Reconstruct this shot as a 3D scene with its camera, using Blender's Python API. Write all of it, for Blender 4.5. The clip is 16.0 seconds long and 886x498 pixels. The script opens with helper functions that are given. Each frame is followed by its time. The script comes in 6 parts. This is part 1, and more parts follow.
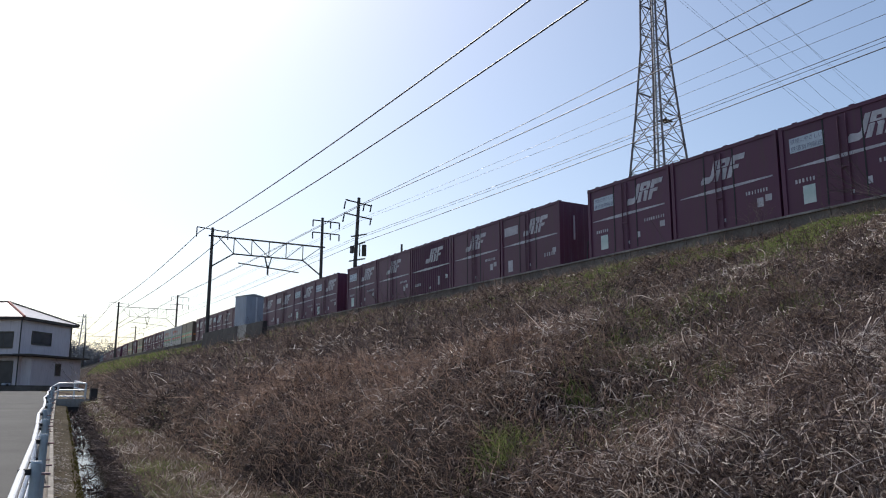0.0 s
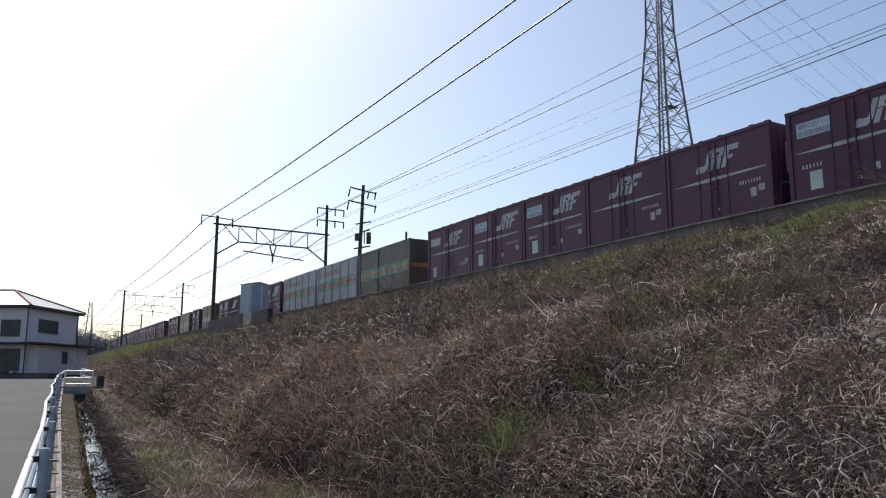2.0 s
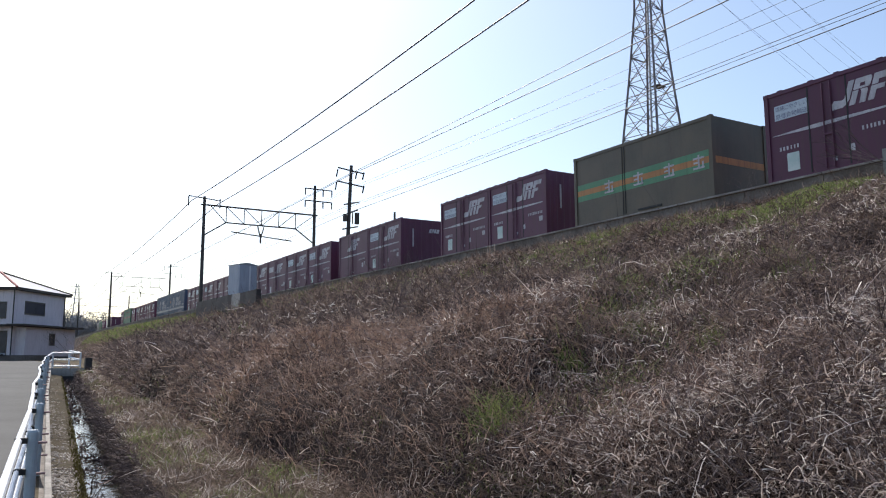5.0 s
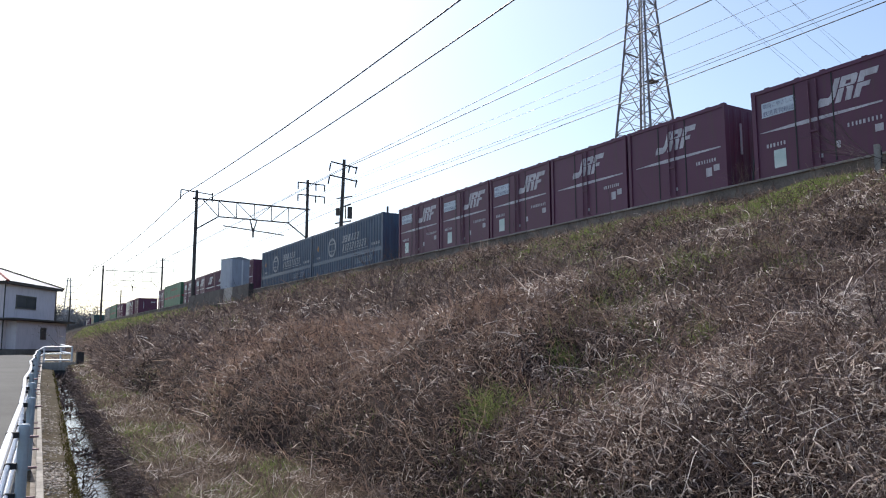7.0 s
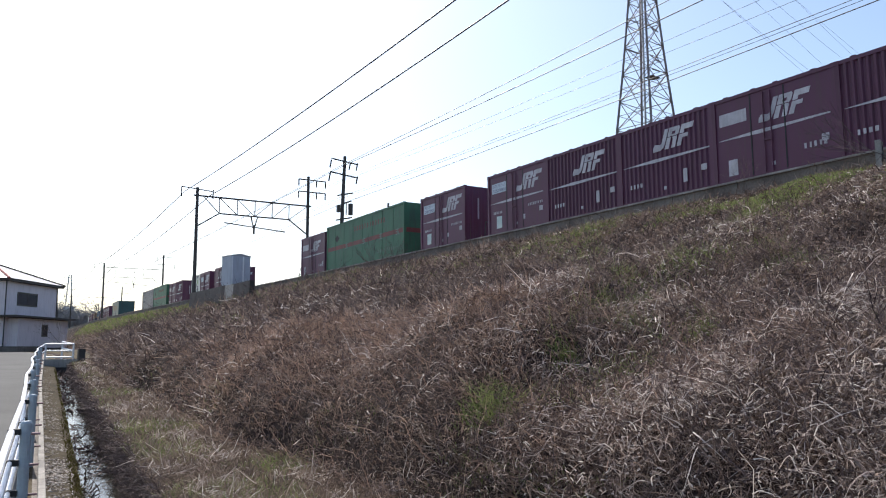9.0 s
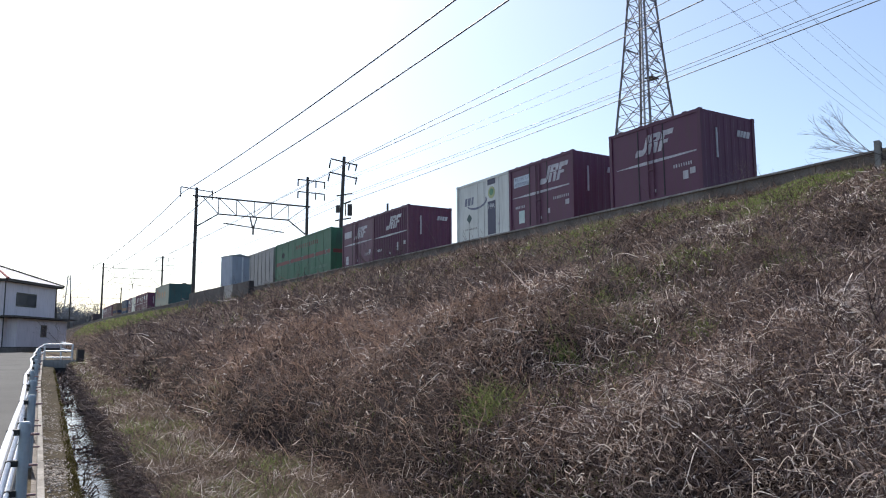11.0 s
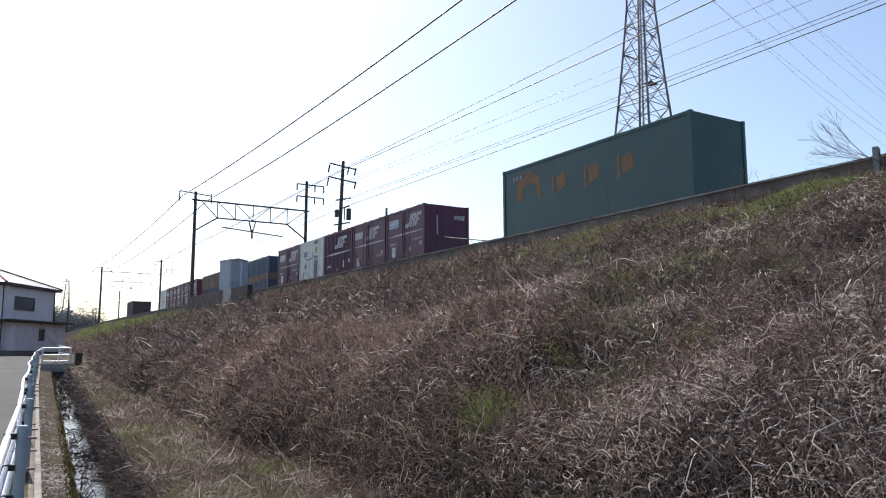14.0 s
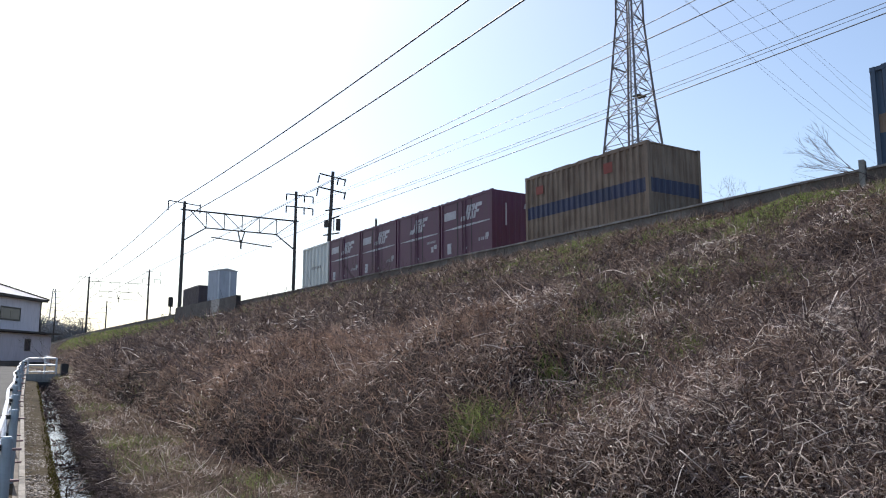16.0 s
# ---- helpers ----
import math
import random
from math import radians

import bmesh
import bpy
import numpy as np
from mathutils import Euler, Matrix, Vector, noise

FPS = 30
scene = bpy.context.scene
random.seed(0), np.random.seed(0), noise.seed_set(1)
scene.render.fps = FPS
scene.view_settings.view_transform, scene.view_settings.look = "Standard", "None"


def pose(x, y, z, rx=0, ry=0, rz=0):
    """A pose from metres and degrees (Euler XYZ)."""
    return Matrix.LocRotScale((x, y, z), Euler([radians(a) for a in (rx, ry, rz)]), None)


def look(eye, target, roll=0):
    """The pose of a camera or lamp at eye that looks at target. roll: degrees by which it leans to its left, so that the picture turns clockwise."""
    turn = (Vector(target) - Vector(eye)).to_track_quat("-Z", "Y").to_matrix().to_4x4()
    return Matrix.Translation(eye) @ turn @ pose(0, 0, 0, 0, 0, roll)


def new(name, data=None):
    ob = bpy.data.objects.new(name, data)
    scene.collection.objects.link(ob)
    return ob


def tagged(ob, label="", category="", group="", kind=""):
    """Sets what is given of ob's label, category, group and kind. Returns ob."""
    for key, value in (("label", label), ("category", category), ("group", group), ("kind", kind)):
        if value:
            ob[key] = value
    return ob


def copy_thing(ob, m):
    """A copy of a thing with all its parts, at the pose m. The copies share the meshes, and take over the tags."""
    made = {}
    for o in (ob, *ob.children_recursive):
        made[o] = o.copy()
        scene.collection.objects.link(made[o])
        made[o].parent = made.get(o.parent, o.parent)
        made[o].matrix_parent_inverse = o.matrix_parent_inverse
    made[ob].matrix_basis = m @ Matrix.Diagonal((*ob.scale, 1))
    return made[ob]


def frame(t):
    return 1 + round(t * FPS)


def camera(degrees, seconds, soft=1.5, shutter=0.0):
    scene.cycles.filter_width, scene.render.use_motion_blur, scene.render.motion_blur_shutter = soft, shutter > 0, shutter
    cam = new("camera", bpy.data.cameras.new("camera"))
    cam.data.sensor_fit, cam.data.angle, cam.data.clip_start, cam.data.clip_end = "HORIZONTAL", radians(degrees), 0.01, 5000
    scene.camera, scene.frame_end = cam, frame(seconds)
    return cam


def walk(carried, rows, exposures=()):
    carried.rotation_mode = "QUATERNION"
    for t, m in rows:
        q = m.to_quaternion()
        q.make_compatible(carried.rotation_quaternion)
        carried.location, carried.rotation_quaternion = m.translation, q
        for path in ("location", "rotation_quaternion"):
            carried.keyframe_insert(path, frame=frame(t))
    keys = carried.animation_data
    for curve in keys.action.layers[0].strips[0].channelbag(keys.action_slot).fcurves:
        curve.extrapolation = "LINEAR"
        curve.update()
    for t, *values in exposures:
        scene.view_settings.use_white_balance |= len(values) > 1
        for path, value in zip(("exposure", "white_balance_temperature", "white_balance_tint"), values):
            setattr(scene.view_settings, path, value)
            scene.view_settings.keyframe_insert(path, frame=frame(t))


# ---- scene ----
cam = camera(57.99, 16.0, soft=1.1)
EYE = (0.0, 0.0, 1.6)
TURNS = [
    (0, 100.02, -30.82, 0.42), (0.5, 99.78, -30.52, 0.22), (1, 99.51, -30.40, 0.17), (1.5, 99.36, -30.39, 0.21),
    (2, 99.11, -30.49, 0.31), (2.5, 98.66, -30.49, 0.38), (3, 98.03, -30.55, 0.53), (3.5, 97.86, -30.72, 0.60),
    (4, 97.84, -30.94, 0.44), (6.5, 97.37, -31.63, -0.32), (7, 97.30, -31.84, 0.05), (7.5, 97.17, -31.84, 0.08),
    (8, 97.04, -31.82, -0.10), (8.5, 97.01, -31.78, -0.17), (9, 97.05, -31.78, -0.04), (11.5, 97.12, -31.86, -0.03),
    (12, 97.27, -31.90, -0.04), (12.5, 97.38, -31.88, -0.23), (13, 97.42, -31.83, -0.40), (13.5, 97.45, -31.90, -0.12),
    (14, 97.42, -31.92, 0.11), (14.5, 97.45, -32.06, -0.18), (15, 97.71, -32.15, -0.09), (15.5, 98.08, -32.35, 0.10),
    (16, 98.20, -32.68, 0.22),
]
# time, tilt, heading, roll
walk(cam, [(t, pose(*EYE, rx, 0, rz) @ pose(0, 0, 0, 0, 0, ry)) for t, rx, rz, ry in TURNS],
     exposures=[(0.0, 0.2), (1.5, 0.2), (3.5, 0.45), (7.0, 0.74), (9.0, 0.76), (12.5, 0.64), (16.0, 0.62)])

# ---- light ----
SUN_AZ, SUN_EL = radians(2), radians(46)
world = bpy.data.worlds.new("sky")
scene.world = world
world.use_nodes = True
wt = world.node_tree
sky = wt.nodes.new("ShaderNodeTexSky")
sky.sky_type = "NISHITA"
sky.sun_disc = False
sky.sun_elevation, sky.sun_rotation = SUN_EL, SUN_AZ
sky.air_density, sky.dust_density, sky.ozone_density = 1.0, 1.7, 2.2
wt.nodes["Background"].inputs["Strength"].default_value = 0.12
wt.links.new(sky.outputs[0], wt.nodes["Background"].inputs["Color"])
sun_data = bpy.data.lights.new("sun", "SUN")
sun_data.energy, sun_data.angle, sun_data.color = 4.2, radians(0.5), (1.0, 0.95, 0.9)
sun = new("sun", sun_data)
SUN_DIR = Vector((math.sin(SUN_AZ) * math.cos(SUN_EL), math.cos(SUN_AZ) * math.cos(SUN_EL), math.sin(SUN_EL)))
sun.matrix_world = look(SUN_DIR * 100, (0, 0, 0))


# ---- materials ----
def material(name, colors, scale=3.0, rough=0.8, metal=0.0, bump=0.2, fine=40.0, island=0.0, objrand=0.0, spec=0.5,
             streak=0.0, dirt=None, thru=0.0):
    """Two scales of noise between given colours, fine relief, optional variation from piece to piece and rain streaks."""
    m = bpy.data.materials.new(name)
    m.use_nodes = True
    nt, b = m.node_tree, m.node_tree.nodes["Principled BSDF"]
    N, L = nt.nodes.new, nt.links.new
    tc = N("ShaderNodeTexCoord")
    n1, n2 = N("ShaderNodeTexNoise"), N("ShaderNodeTexNoise")
    for n, s, d in ((n1, scale, 6.0), (n2, fine, 3.0)):
        n.inputs["Scale"].default_value, n.inputs["Detail"].default_value = s, d
        L(tc.outputs["Object"], n.inputs["Vector"])
    mixf = N("ShaderNodeMath")
    mixf.operation = "MULTIPLY_ADD"
    mixf.inputs[1].default_value = 0.35
    L(n2.outputs["Fac"], mixf.inputs[0])
    half = N("ShaderNodeMath")
    half.operation = "MULTIPLY"
    half.inputs[1].default_value = 0.65
    L(n1.outputs["Fac"], half.inputs[0])
    L(half.outputs[0], mixf.inputs[2])
    fac = mixf.outputs[0]
    if island or objrand:
        src = N("ShaderNodeNewGeometry").outputs["Random Per Island"] if island else N("ShaderNodeObjectInfo").outputs["Random"]
        mm = N("ShaderNodeMix")
        mm.inputs[0].default_value = island or objrand
        L(fac, mm.inputs[2])
        L(src, mm.inputs[3])
        fac = mm.outputs[0]
    ramp = N("ShaderNodeValToRGB")
    lo, hi = (0.02, 0.98) if island or objrand else (0.32, 0.68)
    el = ramp.color_ramp.elements
    while len(el) < len(colors):
        el.new(0.5)
    for i, c in enumerate(colors):
        el[i].position = lo + (hi - lo) * i / max(1, len(colors) - 1)
        el[i].color = (*c, 1)
    L(fac, ramp.inputs[0])
    out = ramp.outputs[0]
    if streak:
        mp = N("ShaderNodeMapping")
        mp.inputs["Scale"].default_value = (7.0, 7.0, 0.5)
        L(tc.outputs["Object"], mp.inputs["Vector"])
        ns = N("ShaderNodeTexNoise")
        ns.inputs["Scale"].default_value, ns.inputs["Detail"].default_value = 1.6, 5.0
        L(mp.outputs[0], ns.inputs["Vector"])
        sr = N("ShaderNodeValToRGB")
        sr.color_ramp.elements[0].position, sr.color_ramp.elements[1].position = 0.5, 0.75
        L(ns.outputs["Fac"], sr.inputs[0])
        sm = N("ShaderNodeMath")
        sm.operation = "MULTIPLY"
        sm.inputs[1].default_value = streak
        L(sr.outputs[0], sm.inputs[0])
        dm = N("ShaderNodeMix")
        dm.data_type = "RGBA"
        L(sm.outputs[0], dm.inputs[0])
        L(out, dm.inputs[6])
        dm.inputs[7].default_value = (*(dirt or (0.06, 0.04, 0.03)), 1)
        out = dm.outputs[2]
    L(out, b.inputs["Base Color"])
    b.inputs["Roughness"].default_value, b.inputs["Metallic"].default_value = rough, metal
    b.inputs["Specular IOR Level"].default_value = spec
    if bump:
        bp = N("ShaderNodeBump")
        bp.inputs["Strength"].default_value, bp.inputs["Distance"].default_value = bump, 0.02
        L(n2.outputs["Fac"], bp.inputs["Height"])
        L(bp.outputs[0], b.inputs["Normal"])
    if thru:
        tr, mx = N("ShaderNodeBsdfTranslucent"), N("ShaderNodeMixShader")
        L(out, tr.inputs["Color"])
        mx.inputs[0].default_value = thru
        L(b.outputs[0], mx.inputs[1])
        L(tr.outputs[0], mx.inputs[2])
        L(mx.outputs[0], nt.nodes["Material Output"].inputs["Surface"])
    return m


M_SOIL = material("slope_soil", [(0.02, 0.014, 0.0125), (0.036, 0.026, 0.023), (0.058, 0.043, 0.038)], 0.8, 0.98, bump=0.9, fine=14, spec=0.05)
M_FIELD = material("path_soil", [(0.045, 0.036, 0.025), (0.08, 0.065, 0.043), (0.12, 0.1, 0.068)], 0.9, 0.98, bump=0.9, fine=12, spec=0.05)
M_BALLAST = material("ballast", [(0.08, 0.07, 0.06), (0.16, 0.14, 0.12), (0.25, 0.22, 0.2)], 2.0, 0.9, bump=0.8, fine=25)
M_ASPHALT = material("asphalt", [(0.075, 0.073, 0.07), (0.095, 0.093, 0.089), (0.12, 0.117, 0.112)], 0.5, 0.95, bump=0.3, fine=90, spec=0.15)
M_CONC = material("concrete", [(0.2, 0.19, 0.17), (0.3, 0.285, 0.26), (0.4, 0.38, 0.35)], 1.5, 0.85, bump=0.3, fine=30, streak=0.4)
M_KERB = material("weathered_kerb", [(0.13, 0.115, 0.1), (0.21, 0.19, 0.165), (0.3, 0.275, 0.245)], 2.5, 0.9, bump=0.4, fine=30, streak=0.3)
M_CAP = material("pale_concrete", [(0.14, 0.125, 0.11), (0.24, 0.22, 0.2), (0.42, 0.4, 0.36)], 1.6, 0.85, bump=0.3, fine=30)
M_DARKCONC = material("stained_concrete", [(0.085, 0.073, 0.064), (0.15, 0.13, 0.113), (0.24, 0.21, 0.185)], 1.2, 0.9, bump=0.3, fine=20, streak=0.5)
M_DEEPCONC = material("very_dark_concrete", [(0.03, 0.027, 0.027), (0.05, 0.046, 0.045), (0.08, 0.074, 0.07)], 1.2, 0.9, bump=0.3, fine=20)
M_STEEL = material("galvanised_steel", [(0.28, 0.28, 0.29), (0.4, 0.4, 0.42)], 2.0, 0.5, 0.6, bump=0.1)
M_POLE = material("dark_pole_steel", [(0.05, 0.045, 0.042), (0.09, 0.08, 0.075)], 2.0, 0.7, 0.2, bump=0.1)
M_RUST = material("rusty_red_paint", [(0.2, 0.04, 0.03), (0.3, 0.07, 0.05)], 3.0, 0.7, bump=0.1)
M_PYLON = material("weathered_pylon_steel", [(0.15, 0.12, 0.12), (0.26, 0.23, 0.23)], 0.5, 0.6, 0.4, bump=0.05)
M_WIRE = material("wire_metal", [(0.05, 0.05, 0.055), (0.08, 0.08, 0.085)], 1.0, 0.5, 0.3, bump=0)
M_LINE = material("aluminium_line", [(0.22, 0.24, 0.28), (0.3, 0.32, 0.36)], 1.0, 0.5, 0.4, bump=0)
M_WHITE = material("white_paint", [(0.62, 0.64, 0.66), (0.76, 0.78, 0.8)], 3.0, 0.4, bump=0.05, streak=0.25)
M_GUARD = material("pale_blue_post_paint", [(0.3, 0.36, 0.4), (0.42, 0.48, 0.52)], 2.0, 0.45, bump=0.05, streak=0.2)
M_RUSTBOLT = material("rusty_bolt", [(0.22, 0.13, 0.13), (0.34, 0.2, 0.2)], 8.0, 0.7, bump=0.1)
M_MAROON = material("maroon_container_paint", [(0.06, 0.0125, 0.029), (0.088, 0.0185, 0.051), (0.115, 0.028, 0.08)], 1.1, 0.55, bump=0.08, objrand=0.25, streak=0.38, dirt=(0.07, 0.04, 0.035))
M_DULLRED = material("dull_red_paint", [(0.12, 0.035, 0.03), (0.19, 0.05, 0.04)], 2.0, 0.6, bump=0.05, streak=0.5)
M_LOGO = material("faded_white_lettering", [(0.3, 0.29, 0.32), (0.45, 0.44, 0.47), (0.6, 0.59, 0.62)], 2.5, 0.6, bump=0.05, streak=0.4, dirt=(0.2, 0.15, 0.15))
M_FADED = material("faded_pale_lettering", [(0.15, 0.18, 0.21), (0.26, 0.29, 0.32), (0.36, 0.38, 0.4)], 3.0, 0.6, bump=0.05, streak=0.5, dirt=(0.06, 0.09, 0.13))
M_PLACARD = material("pale_blue_placard", [(0.42, 0.5, 0.56), (0.55, 0.62, 0.68)], 6.0, 0.5, bump=0.05)
M_BLUEINK = material("faded_blue_ink", [(0.1, 0.11, 0.2), (0.17, 0.18, 0.28)], 6.0, 0.6, bump=0)
M_GHOST = material("ghosted_green_lettering", [(0.09, 0.19, 0.14), (0.15, 0.25, 0.2)], 3.0, 0.6, bump=0.05, streak=0.5)
M_LIME = material("yellow_green_emblem_paint", [(0.32, 0.36, 0.16), (0.44, 0.47, 0.24)], 3.0, 0.6, bump=0.05)
M_INDIGO = material("worn_indigo_paint", [(0.1, 0.11, 0.17), (0.17, 0.18, 0.24)], 5.0, 0.6, bump=0.05, streak=0.3, dirt=(0.4, 0.42, 0.4))
M_SHEET = material("pale_green_card", [(0.35, 0.5, 0.47), (0.6, 0.66, 0.64)], 4.0, 0.5, bump=0.05)
M_SILVER = material("silver_container_paint", [(0.22, 0.235, 0.25), (0.3, 0.315, 0.33), (0.38, 0.395, 0.4)], 1.0, 0.5, 0.1, bump=0.08, streak=0.45, dirt=(0.14, 0.12, 0.1))
M_GREY = material("grey_container_paint", [(0.24, 0.23, 0.22), (0.33, 0.32, 0.31)], 1.0, 0.6, bump=0.08, streak=0.5, dirt=(0.1, 0.08, 0.06))
M_BROWN = material("tarnished_brown_panel", [(0.05, 0.045, 0.03), (0.09, 0.075, 0.05), (0.12, 0.09, 0.055)], 0.9, 0.5, bump=0.08, streak=0.4)
M_GREENBAND = material("green_band_paint", [(0.06, 0.2, 0.1), (0.09, 0.27, 0.14)], 2.0, 0.5, bump=0.05, streak=0.3)
M_REDBAND = material("red_band_paint", [(0.3, 0.04, 0.025), (0.4, 0.07, 0.04)], 2.0, 0.5, bump=0.05, streak=0.3)
M_ORANGE = material("orange_band_paint", [(0.35, 0.15, 0.04), (0.45, 0.2, 0.06)], 2.0, 0.5, bump=0.05, streak=0.4)
M_ORANGEDARK = material("worn_orange_paint", [(0.12, 0.07, 0.03), (0.22, 0.11, 0.035), (0.3, 0.14, 0.04)], 4.0, 0.6, bump=0.05, streak=0.6, dirt=(0.03, 0.07, 0.07))
M_GREEN = material("green_container_paint", [(0.022, 0.105, 0.055), (0.04, 0.165, 0.085)], 0.9, 0.6, bump=0.08, streak=0.6, dirt=(0.04, 0.06, 0.045))
M_TEAL = material("dark_teal_paint", [(0.015, 0.06, 0.065), (0.03, 0.09, 0.09)], 1.0, 0.5, bump=0.08, streak=0.4)
M_BLUE = material("blue_container_paint", [(0.03, 0.06, 0.105), (0.052, 0.092, 0.155)], 1.0, 0.5, bump=0.08, streak=0.5)
M_NAVY = material("navy_band_paint", [(0.018, 0.022, 0.06), (0.03, 0.035, 0.09)], 2.0, 0.5, bump=0.05, streak=0.3)
M_YELLOW = material("weathered_yellow_paint", [(0.13, 0.088, 0.06), (0.21, 0.15, 0.105), (0.27, 0.2, 0.145)], 1.4, 0.65, bump=0.08, streak=0.85, dirt=(0.085, 0.04, 0.02))
M_CREAM = material("cream_container_paint", [(0.52, 0.54, 0.5), (0.64, 0.66, 0.62)], 1.2, 0.5, bump=0.05, streak=0.3, dirt=(0.2, 0.18, 0.15))
M_TAIL = material("dark_purple_grey_paint", [(0.045, 0.032, 0.042), (0.075, 0.055, 0.068)], 1.2, 0.6, bump=0.08, streak=0.5)
M_WAGON = material("wagon_steel", [(0.03, 0.035, 0.04), (0.06, 0.065, 0.07)], 2.0, 0.7, 0.2, bump=0.1)
M_DARK = material("dark_rubber", [(0.012, 0.012, 0.013), (0.025, 0.025, 0.026)], 3.0, 0.7, bump=0.05)
M_WALL = material("house_render", [(0.7, 0.62, 0.635), (0.8, 0.72, 0.735)], 1.0, 0.85, bump=0.15, streak=0.2)
M_ROOF = material("glossy_roof_tile", [(0.3, 0.29, 0.28), (0.42, 0.4, 0.4)], 1.5, 0.3, bump=0.2)
M_WOODTRIM = material("dark_house_trim", [(0.04, 0.03, 0.025), (0.07, 0.055, 0.045)], 3.0, 0.7, bump=0.1)
M_GLASS = material("window_glass", [(0.04, 0.038, 0.045), (0.08, 0.072, 0.085)], 1.0, 0.25, bump=0)
M_CAB = material("cabinet_paint", [(0.34, 0.37, 0.43), (0.43, 0.46, 0.53)], 1.5, 0.5, bump=0.05, streak=0.2)
M_WATER = material("ditch_water", [(0.02, 0.02, 0.015), (0.03, 0.03, 0.022)], 3.0, 0.05, bump=0.6, fine=6)
M_MOSS = material("ledge_moss", [(0.04, 0.035, 0.015), (0.075, 0.065, 0.022), (0.12, 0.11, 0.035)], 1.5, 0.9, bump=0, island=0.7, spec=0.1, thru=0.2)
M_DRY = material("dry_grass", [(0.042, 0.029, 0.025), (0.14, 0.1, 0.084), (0.26, 0.19, 0.158), (0.48, 0.38, 0.32)], 1.2, 0.8, bump=0, island=0.75, spec=0.2, thru=0.22)
M_PATHGRASS = material("trampled_grass", [(0.06, 0.044, 0.034), (0.16, 0.118, 0.092), (0.36, 0.285, 0.225)], 1.2, 0.8, bump=0, island=0.75, spec=0.2, thru=0.35)
M_BROWNGRASS = material("withered_brown_grass", [(0.11, 0.068, 0.055), (0.28, 0.185, 0.145), (0.52, 0.385, 0.3)], 1.0, 0.8, bump=0, island=0.7, spec=0.2, thru=0.35)
# Pale straw; its near-white end also paints in sun glints on the stalks.
M_STRAW = material("pale_straw_with_glints", [(0.24, 0.185, 0.16), (0.52, 0.435, 0.385), (0.88, 0.82, 0.75)], 1.2, 0.7, bump=0, island=0.8, spec=0.3, thru=0.3)
M_VINE = material("dark_vine", [(0.03, 0.022, 0.023), (0.105, 0.077, 0.075), (0.21, 0.158, 0.148)], 1.5, 0.85, bump=0, island=0.8, spec=0.2)
M_GRASS = material("fresh_grass", [(0.075, 0.1, 0.032), (0.15, 0.19, 0.06), (0.27, 0.3, 0.12)], 1.2, 0.7, bump=0, island=0.75, spec=0.3, thru=0.5)
M_LITTER = material("crumpled_brown_leaf", [(0.036, 0.025, 0.021), (0.12, 0.085, 0.07), (0.23, 0.166, 0.135), (0.36, 0.28, 0.23)], 1.3, 0.85, bump=0, island=0.8, spec=0.2, thru=0.15)
M_STONE = material("pale_rubble", [(0.12, 0.1, 0.085), (0.24, 0.21, 0.185), (0.42, 0.39, 0.35)], 3.0, 0.9, bump=0, island=0.8, spec=0.2)
# Far tree crowns: distance haze is mixed into this pale blue-grey.
M_HAZETWIG = material("haze_pale_twigs", [(0.16, 0.165, 0.175), (0.24, 0.245, 0.26)], 1.0, 0.8, bump=0, island=0.6, spec=0.2)


# ---- building helpers ----
def part(name, bm, mat, parent=None, label="", smooth=False):
    me = bpy.data.meshes.new(name)
    bm.to_mesh(me)
    bm.free()
    for m in (mat if isinstance(mat, (list, tuple)) else [mat]):
        me.materials.append(m)
    if smooth:
        for p in me.polygons:
            p.use_smooth = True
    ob = new(name, me)
    if parent:
        ob.parent = parent
    if label:
        tagged(ob, label)
    return ob


def box(bm, x0, x1, y0, y1, z0, z1, m=0):
    v = [bm.verts.new(c) for c in ((x0, y0, z0), (x1, y0, z0), (x1, y1, z0), (x0, y1, z0), (x0, y0, z1), (x1, y0, z1), (x1, y1, z1), (x0, y1, z1))]
    for q in ((3, 2, 1, 0), (4, 5, 6, 7), (0, 1, 5, 4), (1, 2, 6, 5), (2, 3, 7, 6), (3, 0, 4, 7)):
        bm.faces.new([v[i] for i in q]).material_index = m
    return bm


def tube(bm, a, b, r0, r1=None, n=6, m=0):
    a, b = Vector(a), Vector(b)
    r1 = r0 if r1 is None else r1
    d = (b - a).normalized()
    s = d.orthogonal().normalized()
    u = d.cross(s)
    rings = [[bm.verts.new(c + (s * math.cos(2 * math.pi * i / n) + u * math.sin(2 * math.pi * i / n)) * r) for i in range(n)] for c, r in ((a, r0), (b, r1))]
    for i in range(n):
        bm.faces.new((rings[0][i], rings[0][(i + 1) % n], rings[1][(i + 1) % n], rings[1][i])).material_index = m
    bm.faces.new(rings[0][::-1]).material_index = m
    bm.faces.new(rings[1]).material_index = m
    return bm


def bar(a, b, r0, r1=None, n=6):
    return tube(bmesh.new(), a, b, r0, r1, n)


def prism(bm, pts, axis, d0, d1):
    """Extrudes a 2D outline (in the two axes other than axis) from d0 to d1."""
    def at(p, d):
        c = list(p)
        c.insert(axis, d)
        return c
    lo, hi = [bm.verts.new(at(p, d0)) for p in pts], [bm.verts.new(at(p, d1)) for p in pts]
    n = len(pts)
    for i in range(n):
        bm.faces.new((lo[i], lo[(i + 1) % n], hi[(i + 1) % n], hi[i]))
    bm.faces.new(lo[::-1])
    bm.faces.new(hi)
    bmesh.ops.recalc_face_normals(bm, faces=bm.faces[:])
    return bm


